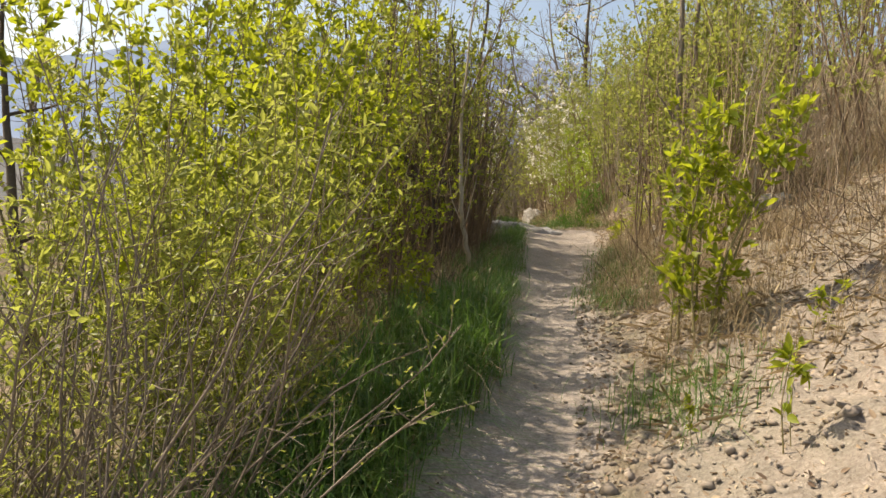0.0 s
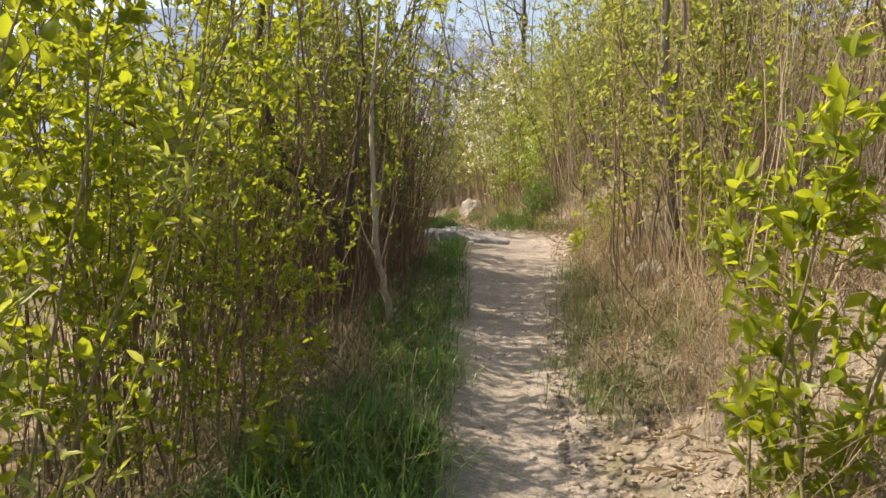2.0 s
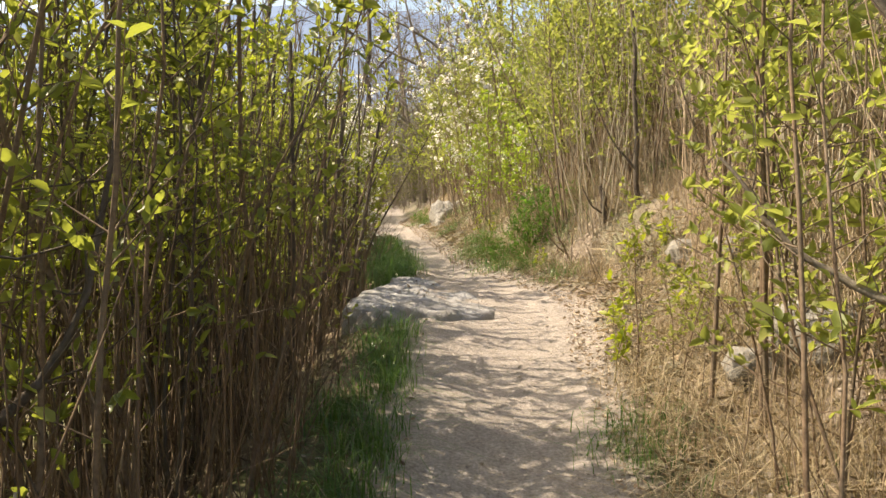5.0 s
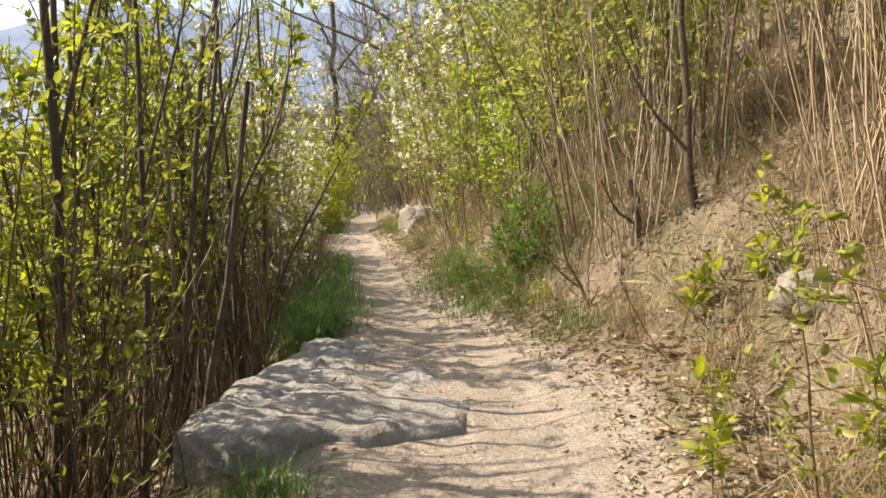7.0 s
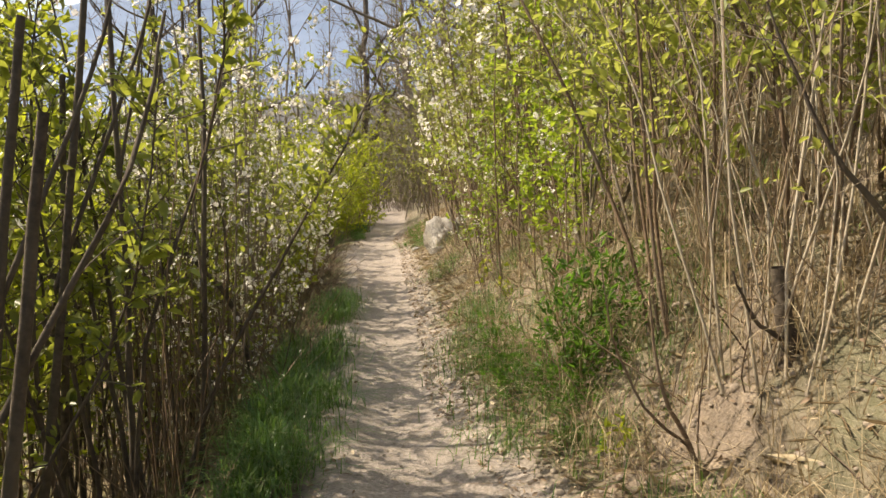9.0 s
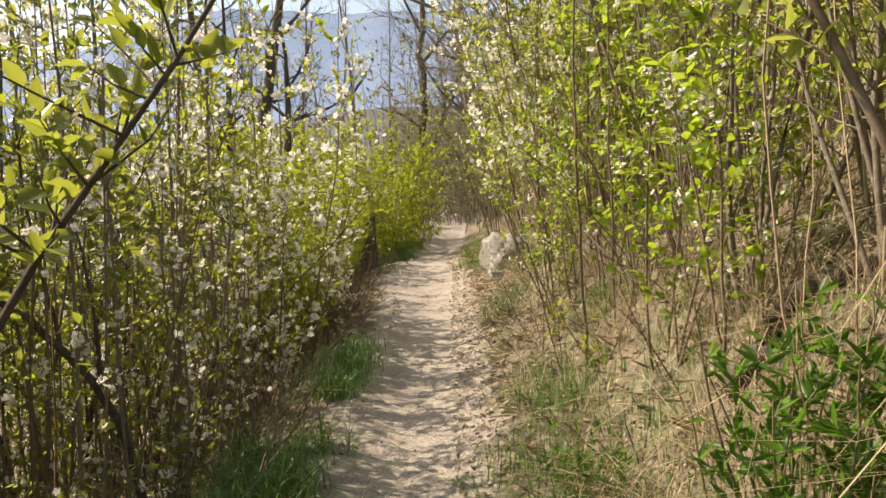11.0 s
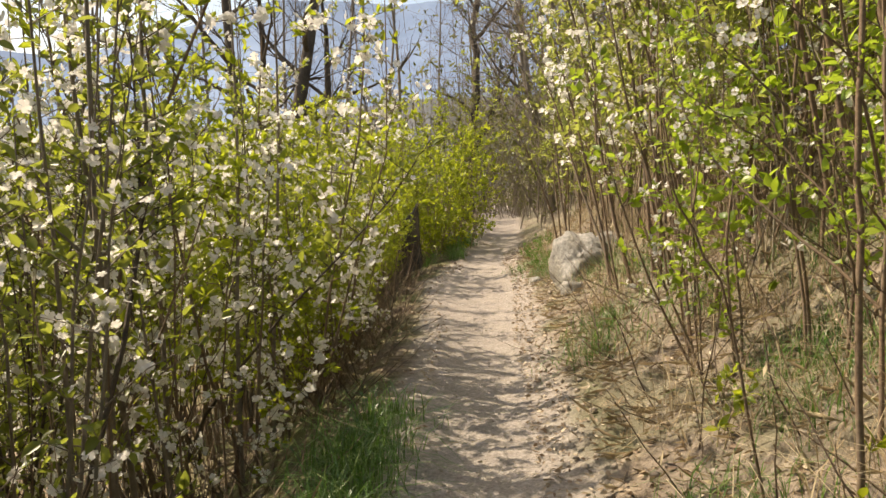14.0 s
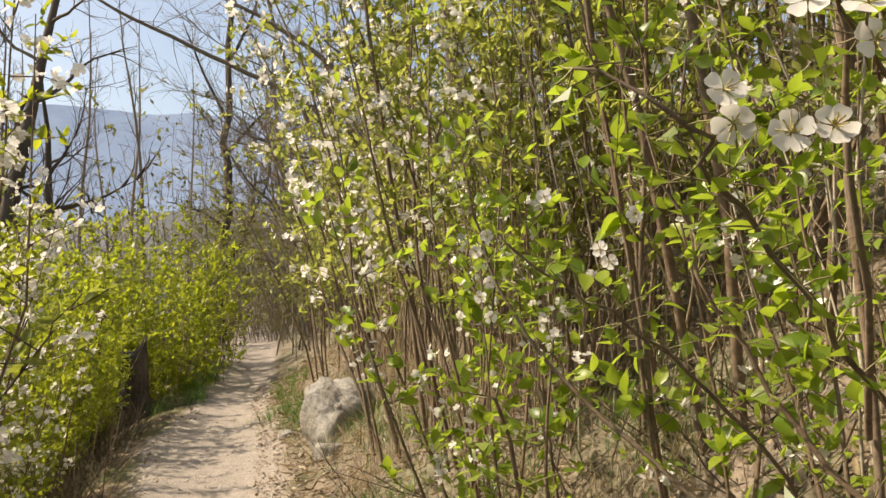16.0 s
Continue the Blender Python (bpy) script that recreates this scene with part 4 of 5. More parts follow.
# flowering cherry sapling at the end of the walk
rng = np.random.default_rng(77)
close = new("cherry_sapling")
tagged(close, "wild cherry sapling with white five-petalled blossom and broad leaves", "sapling")
twig_lines = [
    ("branch", [root(3.02, 17.95), (2.86, 17.85, 2.80), (2.62, 17.72, 3.06), (2.44, 17.64, 3.22), (2.32, 17.60, 3.34), (2.21, 17.55, 3.41), (2.16, 17.51, 3.45), (2.11, 17.56, 3.49)], 0.0045, 0.0012),
    ("branch", [root(3.0, 18.2), (2.86, 18.15, 2.8), (2.58, 18.04, 3.13), (2.42, 18.0, 3.25), (2.30, 17.98, 3.32), (2.2, 18.0, 3.40)], 0.0045, 0.0014),
    ("branch", [root(3.05, 18.0), (2.98, 17.95, 2.9), (2.75, 17.75, 3.2), (2.5, 17.62, 3.42), (2.32, 17.52, 3.52), (2.22, 17.46, 3.56)], 0.0045, 0.0012),
    ("branch", [root(2.60, 17.68), (2.56, 17.65, 2.8), (2.545, 17.64, 3.12), (2.53, 17.63, 3.5), (2.53, 17.65, 4.1), (2.55, 17.66, 4.7)], 0.010, 0.005),
    ("branch", [root(2.83, 18.08), (2.82, 18.07, 2.9), (2.80, 18.06, 3.5), (2.80, 18.08, 4.1), (2.82, 18.1, 4.7)], 0.0085, 0.004),
    ("branch", [root(2.52, 18.0), (2.32, 17.87, 2.8), (2.16, 17.79, 3.06), (2.11, 17.77, 3.23)], 0.005, 0.002),
    ("branch", [(2.545, 17.64, 3.0), (2.44, 17.72, 3.15), (2.36, 17.78, 3.3), (2.3, 17.8, 3.5)], 0.004, 0.0015),
    ("branch", [(2.55, 17.65, 2.85), (2.48, 17.55, 3.0), (2.44, 17.5, 3.12), (2.42, 17.5, 3.22)], 0.004, 0.0015),
    ("branch", [(2.81, 18.07, 2.75), (2.6, 18.3, 3.0), (2.42, 18.45, 3.2), (2.32, 18.5, 3.4), (2.28, 18.5, 3.6)], 0.006, 0.002),
    ("branch", [(2.80, 18.06, 3.1), (2.62, 17.85, 3.4), (2.5, 17.75, 3.7), (2.42, 17.7, 3.9)], 0.006, 0.002),
]
gl_, gf_, gs_, gy_ = Geo(), Geo(), Geo(), Geo()
for n, pts, r0, r1 in twig_lines:
    line = limb_line(rng, pts, 4, 0.004)
    branch_part(close, n, line, r0, r1, BARK_TWIG, rng, 0)
    for i in range(len(line) // 4, len(line)):
        for _ in range(4):
            d = rng.normal(0, 1, 3)
            w = wander(rng, line[i], d + [0, 0, 0.5], rng.uniform(0.015, 0.05), 3, 0.1)
            tube(gs_, w, [0.001, 0.0008, 0.0007], 3)
            m = int(rng.integers(2, 4))
            if rng.uniform() < 0.8:
                broad_leaves(gl_, np.repeat(w[-1:], m, 0), rng.normal(0, 0.7, (m, 3)) + unit(d), rng.uniform(0.06, 0.1, m), rng, 0.74)
for p, d in (((2.17, 17.47, 3.452), (-0.2, -0.9, 0.2)), ((2.172, 17.465, 3.43), (-0.5, -0.6, -0.5)), ((2.20, 17.45, 3.422), (-0.4, -0.8, 0.1)), ((2.222, 17.44, 3.424), (-0.3, -0.9, 0.35)),
             ((2.222, 17.41, 3.487), (-0.4, -0.7, 0.6)), ((2.20, 17.43, 3.495), (-0.5, -0.7, 0.3)), ((2.235, 17.42, 3.47), (-0.2, -0.9, 0.1)),
             ((2.32, 18.48, 3.45), (-0.3, -0.9, 0.1)), ((2.30, 18.49, 3.42), (-0.6, -0.7, 0)), ((2.33, 18.5, 3.36), (-0.2, -0.9, -0.2)), ((2.31, 18.5, 3.33), (-0.5, -0.8, 0.2)), ((2.33, 18.5, 3.29), (-0.1, -1, 0)),
             ((2.36, 18.27, 3.5), (-0.3, -0.9, 0.2)), ((2.42, 18.15, 3.38), (-0.3, -0.9, 0.2)), ((2.40, 18.14, 3.40), (-0.7, -0.7, 0.2)), ((2.44, 18.1, 3.45), (-0.4, -0.9, 0))):
    fine_flowers(gf_, [p], [d], [0.028], rng)
    s = np.array(p)
    q = s + unit(d) * 0.006
    for _ in range(12):
        tube(gy_, [s, q + rng.normal(0, 0.0035, 3)], [0.0004, 0.0006], 3)
    tube(gs_, [s, s + np.array([0.012, 0.015, -0.012])], [0.0009, 0.0009], 4)
part("foliage", gl_.mesh("foliage", LEAF_CHERRY, True), close)
part("blossom", gf_.mesh("blossom", PETAL, True), close, "white cherry blossom")
tagged(part("stamen", gy_.mesh("stamen", STAMEN), close), kind="stuff")
tagged(part("twig", gs_.mesh("twig", BARK_GREEN, True), close), kind="stuff")


# ---- bare trees beyond ----
def bare_tree(name, label, x, y, height, r, seed, lean=(0, 0), limbs=9, spread=0.8, low=0.3, mat=BARK_GREY, up=0.5, group="bare trees", depth=2):
    """A leafless tree: trunk, and each main limb with its branches and twigs."""
    rng = np.random.default_rng(seed)
    ob = new(name)
    z0 = land(x, y)
    n = 12
    line = wander(rng, (x, y, z0 - 0.2), (lean[0], lean[1], 1), height, n, 0.05, 0.06)
    rad = np.linspace(r, r * 0.12, n)
    rad[0] *= 1.5
    g = Geo()
    tube(g, line, rad, 9)
    part("trunk", g.mesh("trunk", mat, True), ob)
    for k in range(limbs):
        t = low + (0.95 - low) * (k + rng.uniform(0, 0.8)) / limbs
        i = min(int(t * (n - 1)), n - 2)
        s = line[i] + (line[i + 1] - line[i]) * (t * (n - 1) - i)
        a = k * 2.4 + rng.uniform(-0.5, 0.5)
        ll = height * spread * 0.5 * (1.1 - 0.7 * t) * rng.uniform(0.7, 1.2)
        lr = rad[i] * rng.uniform(0.4, 0.6)
        b = Geo()
        main = wander(rng, s, (math.cos(a), math.sin(a), up * rng.uniform(0.6, 1.4)), ll, 9, 0.13, 0.06)
        tube(b, main, np.linspace(lr, 0.006, 9), 6)
        for _ in range(7):
            j = int(rng.integers(2, 9))
            w = wander(rng, main[j], unit(main[j] - main[j - 1]) + rng.normal(0, 0.6, 3) + [0, 0, 0.2], ll * rng.uniform(0.2, 0.5), 7, 0.14, 0.05)
            tube(b, w, np.linspace(max(0.008, lr * 0.3), 0.003, 7), 4)
            for _ in range(5 if depth > 1 else 2):
                q = int(rng.integers(1, 7))
                w2 = wander(rng, w[q], unit(w[q] - w[q - 1]) + rng.normal(0, 0.6, 3), ll * rng.uniform(0.1, 0.25), 5, 0.14, 0.03)
                tube(b, w2, np.linspace(0.006, 0.002, 5), 3)
        part("limb", b.mesh("limb", mat, True), ob)
    return tagged(ob, label, "tree", group)


hand_tree("forked_tree", "tall grey leafless tree forking low beside the path", "tree",
          [("trunk", [root(0.55, 40.5), (0.55, 40.5, 3.2), (0.65, 40.6, 4.6), (0.85, 40.7, 6.0), (0.75, 40.8, 9), (1.0, 41, 14), (0.9, 41, 18)], 0.21, 0.05),
           ("limb", [(0.65, 40.6, 4.4), (1.2, 40.6, 5.2), (1.55, 40.5, 6.2), (1.6, 40.4, 7.3)], 0.13, 0.03),
           ("limb", [(1.45, 40.5, 5.9), (1.9, 40.4, 6.7), (2.1, 40.3, 7.6)], 0.08, 0.02),
           ("limb", [(0.8, 40.7, 5.6), (0.0, 40.5, 6.2), (-0.9, 40.4, 6.4)], 0.06, 0.015),
           ("limb", [(0.8, 40.7, 8.0), (1.6, 40.5, 8.9), (2.6, 40.2, 10)], 0.07, 0.015),
           ("limb", [(0.8, 40.8, 9.0), (0.1, 40.8, 10.4), (-0.5, 40.8, 12)], 0.06, 0.015),
           ("limb", [(0.9, 41, 11.0), (1.6, 41, 12.5), (2.0, 41, 14.5)], 0.06, 0.015)], BARK_DARK, 51, 26, 1.3)
hand_tree("overhanging_tree", "leafless tree whose long branches hang over the path", "tree",
          [("trunk", [root(4.2, 29.2), (4.1, 29.1, 4.0), (3.7, 28.9, 5.4), (3.4, 28.8, 7.5)], 0.16, 0.06),
           ("limb", [(3.75, 28.9, 5.3), (2.69, 28.65, 6.36), (1.67, 28.55, 6.81), (0.6, 28.3, 7.2), (-0.37, 28.05, 7.6), (-1.6, 27.8, 8.3)], 0.055, 0.012),
           ("limb", [(3.5, 28.8, 6.6), (2.4, 28.5, 7.4), (1.2, 28.3, 7.9), (0.2, 28.1, 8.6)], 0.05, 0.012),
           ("limb", [(3.9, 29.0, 4.8), (3.0, 28.4, 5.4), (2.2, 28.0, 5.5), (1.3, 27.7, 5.6)], 0.035, 0.008),
           ("limb", [(3.7, 28.9, 5.5), (2.9, 29.2, 6.9), (2.0, 29.4, 8.0)], 0.04, 0.01),
           ("limb", [(3.9, 28.9, 5.0), (3.1, 27.6, 5.7), (2.4, 26.6, 6.2)], 0.035, 0.008)], BARK_GREY, 52, 34, 1.1)
bare_tree("bare_tree", "dark crooked leafless tree behind the green bushes", -3.2, 38.2, 9, 0.22, 61, (-0.12, 0), 9, 0.9, 0.25, BARK_DARK)
bare_tree("bare_tree", "dark leafless tree with twisted limbs", -4.9, 37.6, 10, 0.2, 62, (0.05, 0), 9, 0.9, 0.25, BARK_DARK)
bare_tree("bare_tree", "thick dark leafless tree beyond the thicket", -4.2, 34.5, 13, 0.28, 63, (0.02, 0), 8, 0.7, 0.35, BARK_DARK)
bare_tree("bare_tree", "thick dark leafless tree beyond the thicket", -4.9, 34.9, 13, 0.22, 64, (-0.02, 0), 8, 0.7, 0.35, BARK_DARK)
bare_tree("bare_tree", "small bare tree against the sky", -4.7, 8.2, 5.5, 0.08, 65, (-0.1, 0), 8, 0.9, 0.3, BARK_DARK)
bare_tree("bare_tree", "leafless tree on the wooded slope", 3.4, 46, 10, 0.2, 66, (-0.2, -0.1), 9, 0.9, 0.25, BARK_GREY)
bare_tree("bare_tree", "leafless tree on the wooded slope", 4.6, 26, 8, 0.14, 67, (-0.15, -0.1), 8, 0.8, 0.3, BARK_DARK)
bare_tree("bare_tree", "leafless tree on the wooded slope", 5.4, 12.5, 7, 0.12, 68, (-0.1, -0.1), 8, 0.8, 0.3, BARK_DARK)
for k, (x, y, h, lx) in enumerate([(3.3, 31, 6.5, -0.25), (3.0, 35, 7.5, -0.2), (4.4, 33.5, 8, -0.3), (2.9, 40, 8.5, -0.2), (0.2, 48, 9, 0.05), (1.7, 52, 10, 0.0), (5.2, 29, 8, -0.3)]):
    bare_tree("bare_tree", "grey leafless tree with fine twigs arching over the path", x, y, h, 0.10, 90 + k, (lx, -0.05), 13, 1.05, 0.12, BARK_GREY, 0.45)
rng = np.random.default_rng(9)
base_p = [bare_tree("bare_poplar", "tall slim leafless poplar in the valley", -30 - 4 * k, 60, 16, 0.11, 70 + k, (0, 0), 12, 0.28, 0.15, BARK_GREY, 2.2, "poplars in the valley", 1) for k in range(2)]
for x, y, s in [(-2.4, 46, 0.9), (-3.8, 52, 1), (-5.5, 50, 1.05), (-7.5, 47, 1.0), (-9.5, 56, 1.1), (-12, 50, 1.1), (-14, 44, 1.0), (-6.5, 62, 1.1), (-2.5, 64, 1.1), (-17, 52, 1.1), (-13, 40, 0.9), (-18, 34, 0.9), (-14, 24, 0.8), (-16, 14, 0.7), (2.6, 62, 1)]:
    p0 = base_p[int(rng.integers(0, 2))]
    c = copy_thing(p0, Matrix.Identity(4))
    o = p0.children[0].data.vertices[0].co
    src = Vector((-30 if p0 is base_p[0] else -34, 60, 0))
    c.matrix_basis = pose(x, y, land(x, y)) @ Matrix.Rotation(rng.uniform(0, 6.28), 4, "Z") @ Matrix.Scale(s, 4) @ Matrix.Translation((-src.x, -src.y, -land(src.x, src.y)))

# ---- canes, grass, litter ----
def cane_geo(g, rng, x, y, z, height, lean, radius):
    h = rng.uniform(*height)
    w = wander(rng, (x, y, z - 0.03), (rng.normal(0, lean), rng.normal(0, lean), 1), h, 6, 0.1)
    r = rng.uniform(*radius)
    tube(g, w, r * np.array([1, 0.95, 0.85, 0.75, 0.6, 0.3]), 3)
    if rng.uniform() < 0.4:
        k = int(rng.integers(2, 5))
        q = wander(rng, w[k], (rng.normal(0, 0.6), rng.normal(0, 0.6), 1), h * 0.2, 3, 0.1)
        tube(g, q, [r * 0.5, r * 0.4, r * 0.2], 3)


def cane_field(name, label, spots, seed, mat, height, lean, radius, single=0):
    """A stand of canes; those nearest to the path are pieces of their own."""
    rng = np.random.default_rng(seed)
    ob = new(name)
    tagged(ob, label, "canes", kind="stuff")
    off = [max(edges(y)[0] - x, x - edges(y)[1]) for x, y in spots]
    order = np.argsort(off)
    near = set(order[:single].tolist())
    shapes = []
    for _ in range(10 if single else 0):
        one = Geo()
        cane_geo(one, rng, 0, 0, 0, height, lean, radius)
        shapes.append(one.mesh("cane", mat))
    g = Geo()
    z = land_many([p[0] for p in spots], [p[1] for p in spots])
    for k, (x, y) in enumerate(spots):
        if k in near:
            c = part("cane", shapes[int(rng.integers(0, 10))], ob)
            c.matrix_basis = pose(x, y, z[k], 0, 0, rng.uniform(0, 360))
        else:
            cane_geo(g, rng, x, y, z[k], height, lean, radius)
    rest = part("cane_stand", g.mesh("cane_stand", mat), ob)
    rest["kind"] = "stuff"
    return ob


def clustered(seed, y0, y1, n, side, near, far, groups, spread):
    c = strip(seed, y0, y1, groups, side, near, far)
    rng = np.random.default_rng(seed + 1)
    out = []
    while len(out) < n:
        x, y = c[int(rng.integers(0, groups))]
        x, y = x + rng.normal(0, spread), y + rng.normal(0, spread * 1.5)
        xl, xr = edges(y)
        if (side == "left" and xl - x > near * 0.8) or (side == "right" and x - xr > near * 0.8):
            out.append((x, y))
    return out


cane_field("left_cane_thicket", "dry brown upright canes and dead stems among the shrubs", [s for s in clear_of(clustered(31, 4.5, 12.2, 1050, "left", 0.45, 2.2, 34, 0.28)) if s[1] > 7.2 or s[0] < -1.0] + clustered(33, 12.4, 26, 800, "left", 0.75, 3.0, 34, 0.25), 32, CANE_DARK, (0.6, 2.3), 0.12, (0.002, 0.0055), 160)
cane_field("right_cane_thicket", "tall dry pale-brown canes standing on the bank", clustered(35, 5.6, 13, 800, "right", 0.9, 3.0, 30, 0.25) + [s for s in clustered(37, 13.5, 26, 900, "right", 1.0, 3.4, 60, 0.3) if not (16 < s[1] < 20.2 and s[0] < 3.5)] + clustered(39, 5, 30, 300, "right", 3.2, 7, 40, 0.7), 36, CANE, (0.6, 2.7), 0.17, (0.002, 0.006), 160)
cane_field("brush", "tangled dead twigs at the foot of the thicket", clustered(41, 3.5, 12, 700, "left", 0.45, 2.0, 30, 0.25) + clustered(43, 16, 29, 1500, "left", 0.35, 1.8, 40, 0.25) + clustered(91, 9.5, 16, 900, "left", 0.7, 2.4, 40, 0.25) + clustered(45, 4, 24, 1400, "right", 0.4, 3, 70, 0.35) + clustered(47, 4.5, 9, 260, "right", 1.2, 3.6, 30, 0.4), 42, BRUSH, (0.25, 0.8), 0.8, (0.0018, 0.005))


def blades(name, label, category, spots, seed, mat, length, width, lean=0.35):
    """Grass: each blade a bent strip that narrows to its tip."""
    rng = np.random.default_rng(seed)
    n = len(spots)
    p = np.array(spots, float)[:, :2]
    p = np.column_stack([p, land_many(p[:, 0], p[:, 1]) - 0.015])
    L = rng.uniform(*length, n)[:, None]
    a = rng.uniform(0, 2 * math.pi, n)
    out = np.stack([np.cos(a), np.sin(a), np.zeros(n)], 1)
    side = np.stack([-np.sin(a), np.cos(a), np.zeros(n)], 1) * (rng.uniform(*width, n)[:, None] / 2)
    k = rng.gamma(2.0, lean / 2, n)[:, None]
    up = np.array([[0, 0, 1.0]])
    m1 = p + up * L * 0.45 + out * L * 0.15 * k
    m2 = p + up * L * 0.8 * (1 - 0.15 * k) + out * L * 0.5 * k
    tip = p + up * L * (1 - 0.35 * np.minimum(k, 2)) + out * L * 0.9 * k
    v = np.stack([p - side, p + side, m1 + side * 0.9, m1 - side * 0.9, m2 + side * 0.6, m2 - side * 0.6, tip], 1).reshape(-1, 3)
    i = np.arange(n)[:, None] * 7
    g = Geo()
    g.add(v, i + np.array([[0, 1, 2, 3]]))
    g.add(np.zeros((0, 3)), np.zeros((0, 3), int))
    g.f.append(i + np.array([[3, 2, 4, 5]]))
    g.f.append(i + np.array([[5, 4, 6]]))
    ob = new(name, g.mesh(name, mat))
    return tagged(ob, label, category, kind="stuff")


def tufts(seed, centres, per, radius):
    rng = np.random.default_rng(seed)
    out = []
    for c in centres:
        r = radius * (c[2] if len(c) > 2 else 1)
        m = int(per * rng.uniform(0.6, 1.3))
        q = rng.normal(0, r * 0.5, (m, 2))
        out += [(c[0] + a, c[1] + b) for a, b in q]
    return out


verge = strip(51, 5.2, 8.5, 44, "left", 0.02, 0.6) + strip(52, 8.5, 12, 20, "left", 0.05, 0.4) + strip(53, 14.2, 17.4, 40, "left", 0.05, 0.5) + strip(54, 18.3, 19.8, 12, "left", 0.05, 0.25) + strip(58, 28, 34, 20, "left", 0.05, 0.6)
blades("left_verge_grass", "lush dark green grass along the path's edge", "grass", tufts(55, verge, 120, 0.17), 56, GRASS, (0.06, 0.3), (0.003, 0.008), 1.2)
blades("tall_verge_grass", "tall lush green grass beside the footpath", "grass", tufts(48, strip(49, 1.2, 5.4, 110, "left", 0.04, 0.7), 90, 0.15), 50, GRASS, (0.12, 0.46), (0.004, 0.010), 1.0)
right_green = strip(59, 5.6, 10.5, 9, "right", 0.05, 0.35) + strip(60, 13.5, 26, 26, "right", 0.3, 1.6) + [(1.75, 8.2), (1.85, 8.6, 0.7), (1.7, 7.8), (1.6, 7.4), (1.95, 7.0, 0.7), (1.8, 6.4, 0.7), (1.0, 3.5, 1.3), (1.15, 3.65), (1.05, 3.2), (2.4, 15.0, 1.3), (2.3, 15.5, 1.3), (2.35, 16.2, 1.3), (2.2, 14.8), (2.6, 14.5), (2.5, 15.8, 1.4), (2.2, 16.8), (2.7, 16.6, 1.4), (2.45, 17.3), (3.1, 14.8, 1.5), (3.2, 15.4, 1.5), (2.0, 26.5), (2.2, 25.6)]
blades("right_verge_grass", "short green grass tufts below the bank", "grass", tufts(57, right_green, 200, 0.3), 58, GRASS, (0.06, 0.24), (0.003, 0.007), 1.2)
straw = strip(61, 5.2, 11.5, 80, "right", 0.12, 0.9) + strip(62, 12.8, 30, 120, "right", 0.35, 2.2) + strip(63, 3.4, 12, 230, "right", 0.7, 3.8) + strip(64, 4, 12, 40, "left", 0.5, 1.6) + strip(67, 11, 28, 110, "right", 0.9, 3.8) + strip(69, 9.5, 16.5, 170, "right", 0.45, 2.6) + strip(68, 1.5, 9, 24, "left", 0.1, 0.9) + [(1.5, 4.4), (1.3, 4.5), (1.25, 4.0), (1.15, 4.3), (1.6, 4.6)]
blades("dry_grass", "dry straw-coloured grass tufts on the bank", "grass", tufts(65, straw, 62, 0.2), 66, STRAW, (0.08, 0.45), (0.002, 0.005), 1.6)


def scatter_bits(name, label, category, spots, seed, mat, size, wide=0.5):
    rng = np.random.default_rng(seed)
    p = np.array(spots, float)[:, :2]
    p = np.column_stack([p, land_many(p[:, 0], p[:, 1]) + rng.uniform(0.004, 0.025, len(p))])
    d = rng.normal(0, 1, p.shape) * [1, 1, 0.35]
    g = Geo()
    leaves(g, p, d, rng.uniform(*size, len(p)) * rng.uniform(0.4, 1, len(p)), rng, wide, 0.12, 0.1, wide > 0.1)
    return tagged(new(name, g.mesh(name, mat)), label, category, kind="stuff")


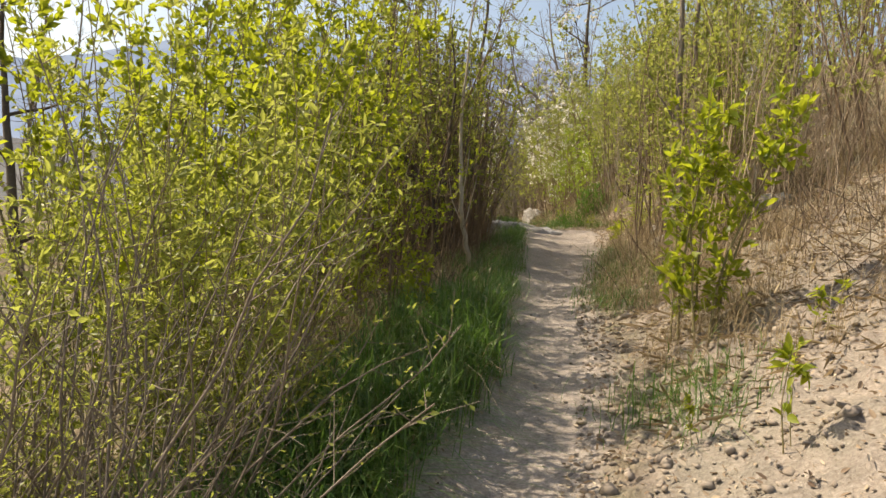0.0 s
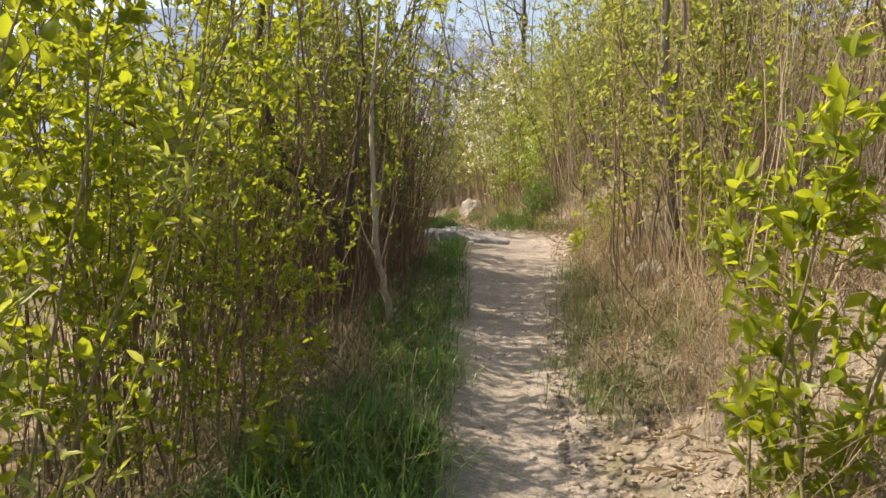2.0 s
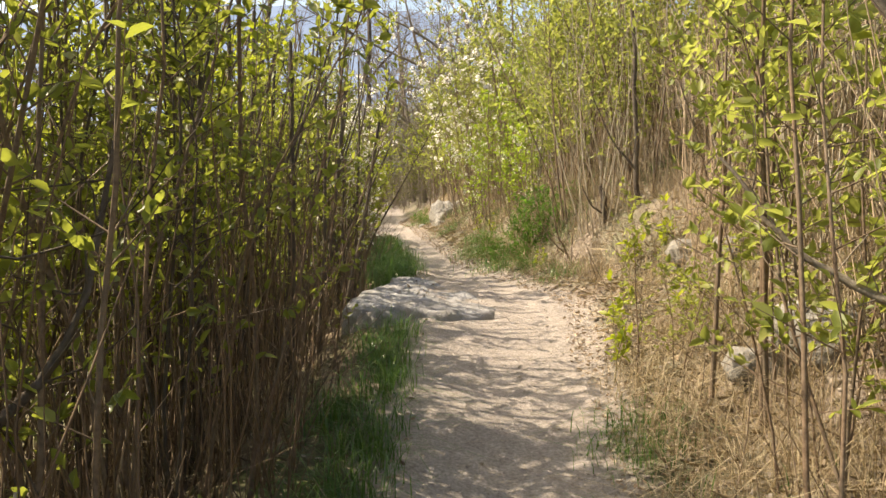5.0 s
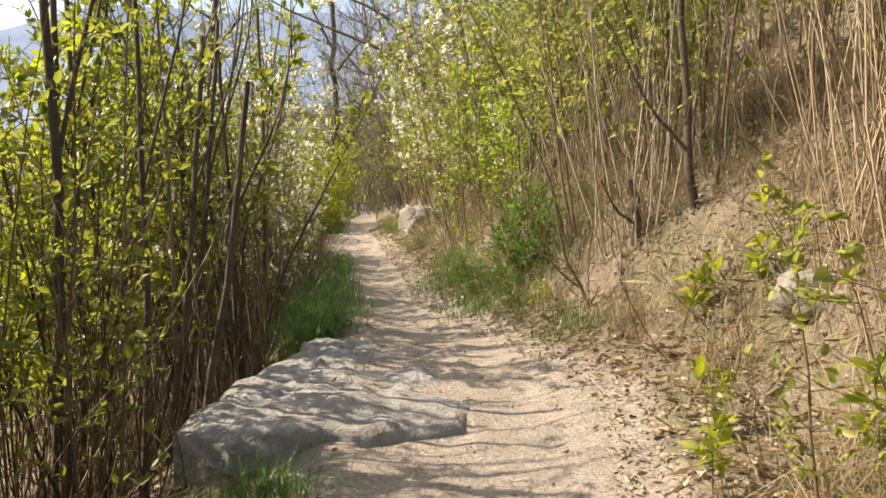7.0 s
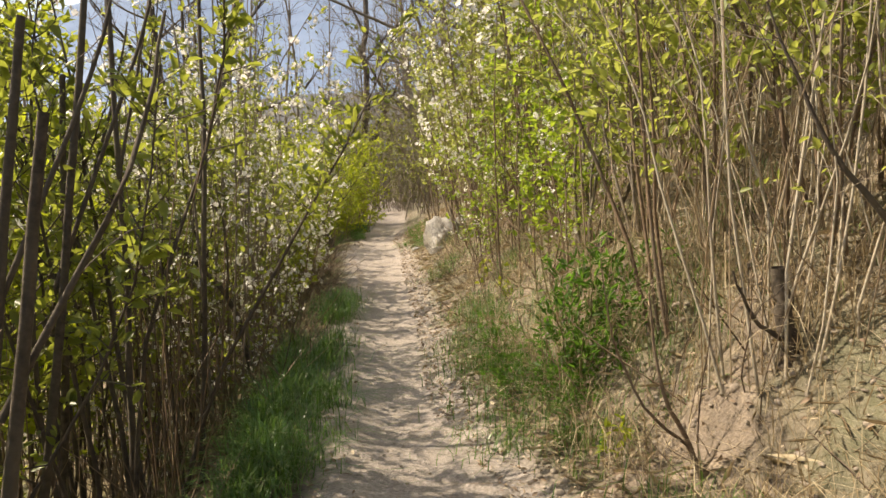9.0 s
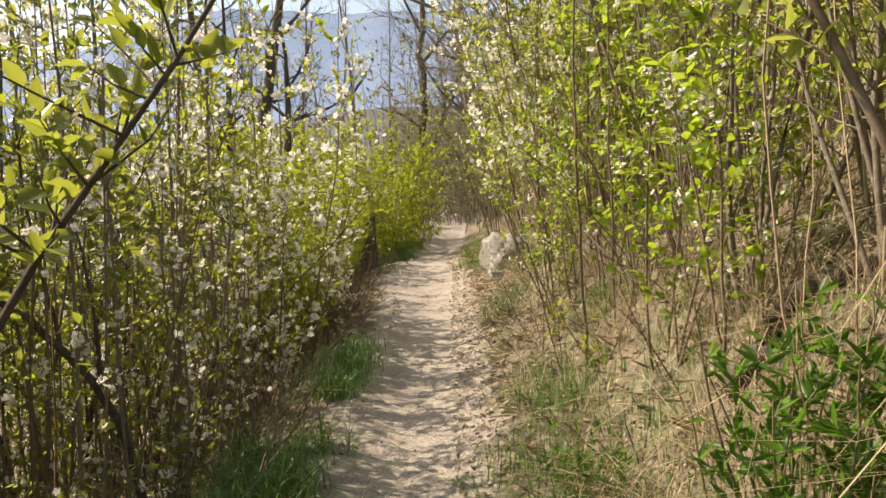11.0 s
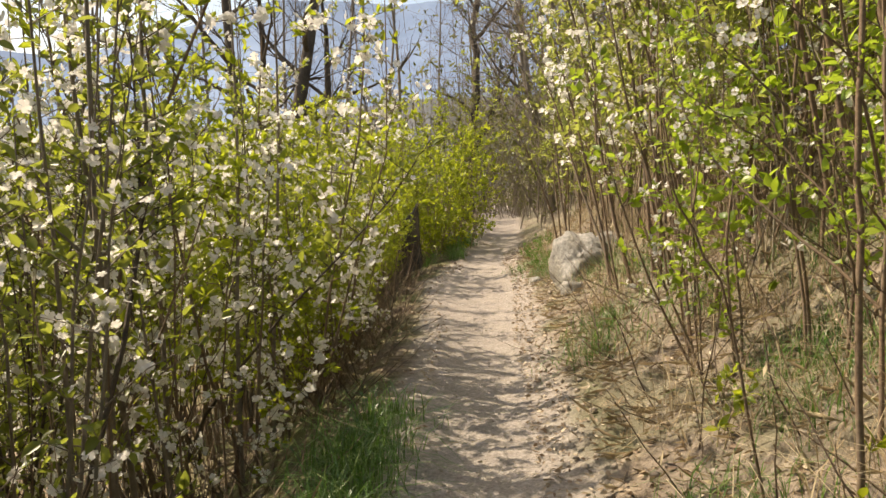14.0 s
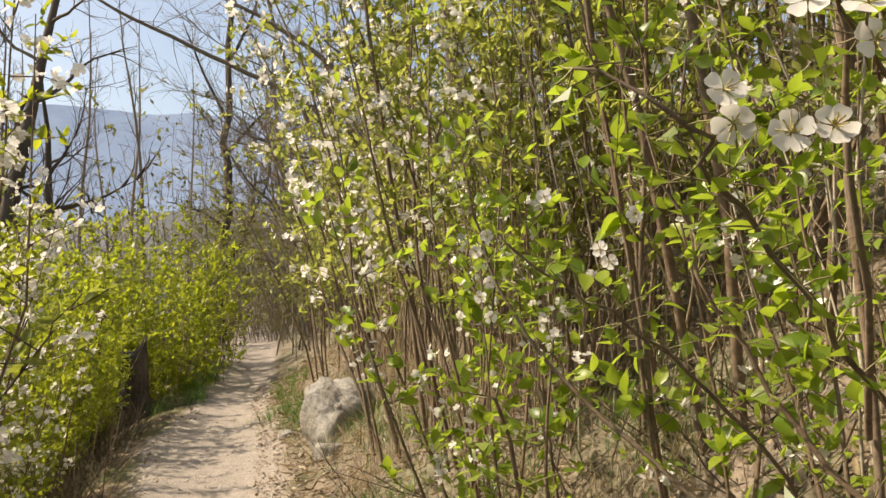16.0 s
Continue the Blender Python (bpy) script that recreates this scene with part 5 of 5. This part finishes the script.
def sprinkle(seed, y0, y1, n, side, near, far):
    return strip(seed, y0, y1, n, side, near, far)


scatter_bits("leaf_litter", "dry brown leaf litter and chips on the bank", "leaf litter", sprinkle(71, 0, 13, 22000, "right", -0.1, 3.6) + sprinkle(72, 11, 30, 28000, "right", -0.15, 2.6) + sprinkle(73, 2, 30, 10000, "left", -0.1, 2.0), 74, LITTER, (0.015, 0.055), 0.45)
scatter_bits("straw_litter", "flattened dry grass stalks lying on the bank", "leaf litter", sprinkle(75, 3, 13, 14000, "right", 0.3, 3.6) + sprinkle(76, 9.5, 30, 18000, "right", 0.15, 2.6), 77, STRAW, (0.05, 0.2), 0.03)


def clods(name, label, spots, seed, mat, size):
    rng = np.random.default_rng(seed)
    bm = bmesh.new()
    bmesh.ops.create_icosphere(bm, subdivisions=1, radius=1)
    bv = np.array([v.co[:] for v in bm.verts])
    bf = np.array([[v.index for v in f.verts] for f in bm.faces])
    bm.free()
    g = Geo()
    zs = land_many([p[0] for p in spots], [p[1] for p in spots])
    for (x, y), z in zip(spots, zs):
        s = rng.uniform(*size) * rng.uniform(0.5, 1.0)
        v = bv * rng.uniform(0.45, 1.3, (len(bv), 1)) * (s * rng.uniform(0.7, 1.3), s * rng.uniform(0.7, 1.3), s * rng.uniform(0.5, 0.9))
        g.add(v + [x, y, z + s * 0.15], bf)
    return tagged(new(name, g.mesh(name, mat)), label, "clods", kind="stuff")


clods("earth_clods", "crumbled pale earth clods on the dug bank", sprinkle(81, 0.5, 8, 4200, "right", -0.1, 3.0) + sprinkle(82, 9, 17, 3000, "right", 0.0, 1.8) + sprinkle(83, 17, 26, 900, "right", 0.0, 1.0), 84, CLOD, (0.006, 0.032))
clods("large_clods", "rough lumps of dug earth lying on the bank", sprinkle(87, 0.6, 5.5, 330, "right", 0.1, 2.4) + sprinkle(88, 9, 13, 160, "right", 0.3, 2.0), 89, CLOD, (0.02, 0.05))
clods("pebbles", "small pebbles and crumbs on the trodden path", sprinkle(85, 1, 27, 1500, "right", -0.85, 0.1), 86, CLOD, (0.004, 0.014))
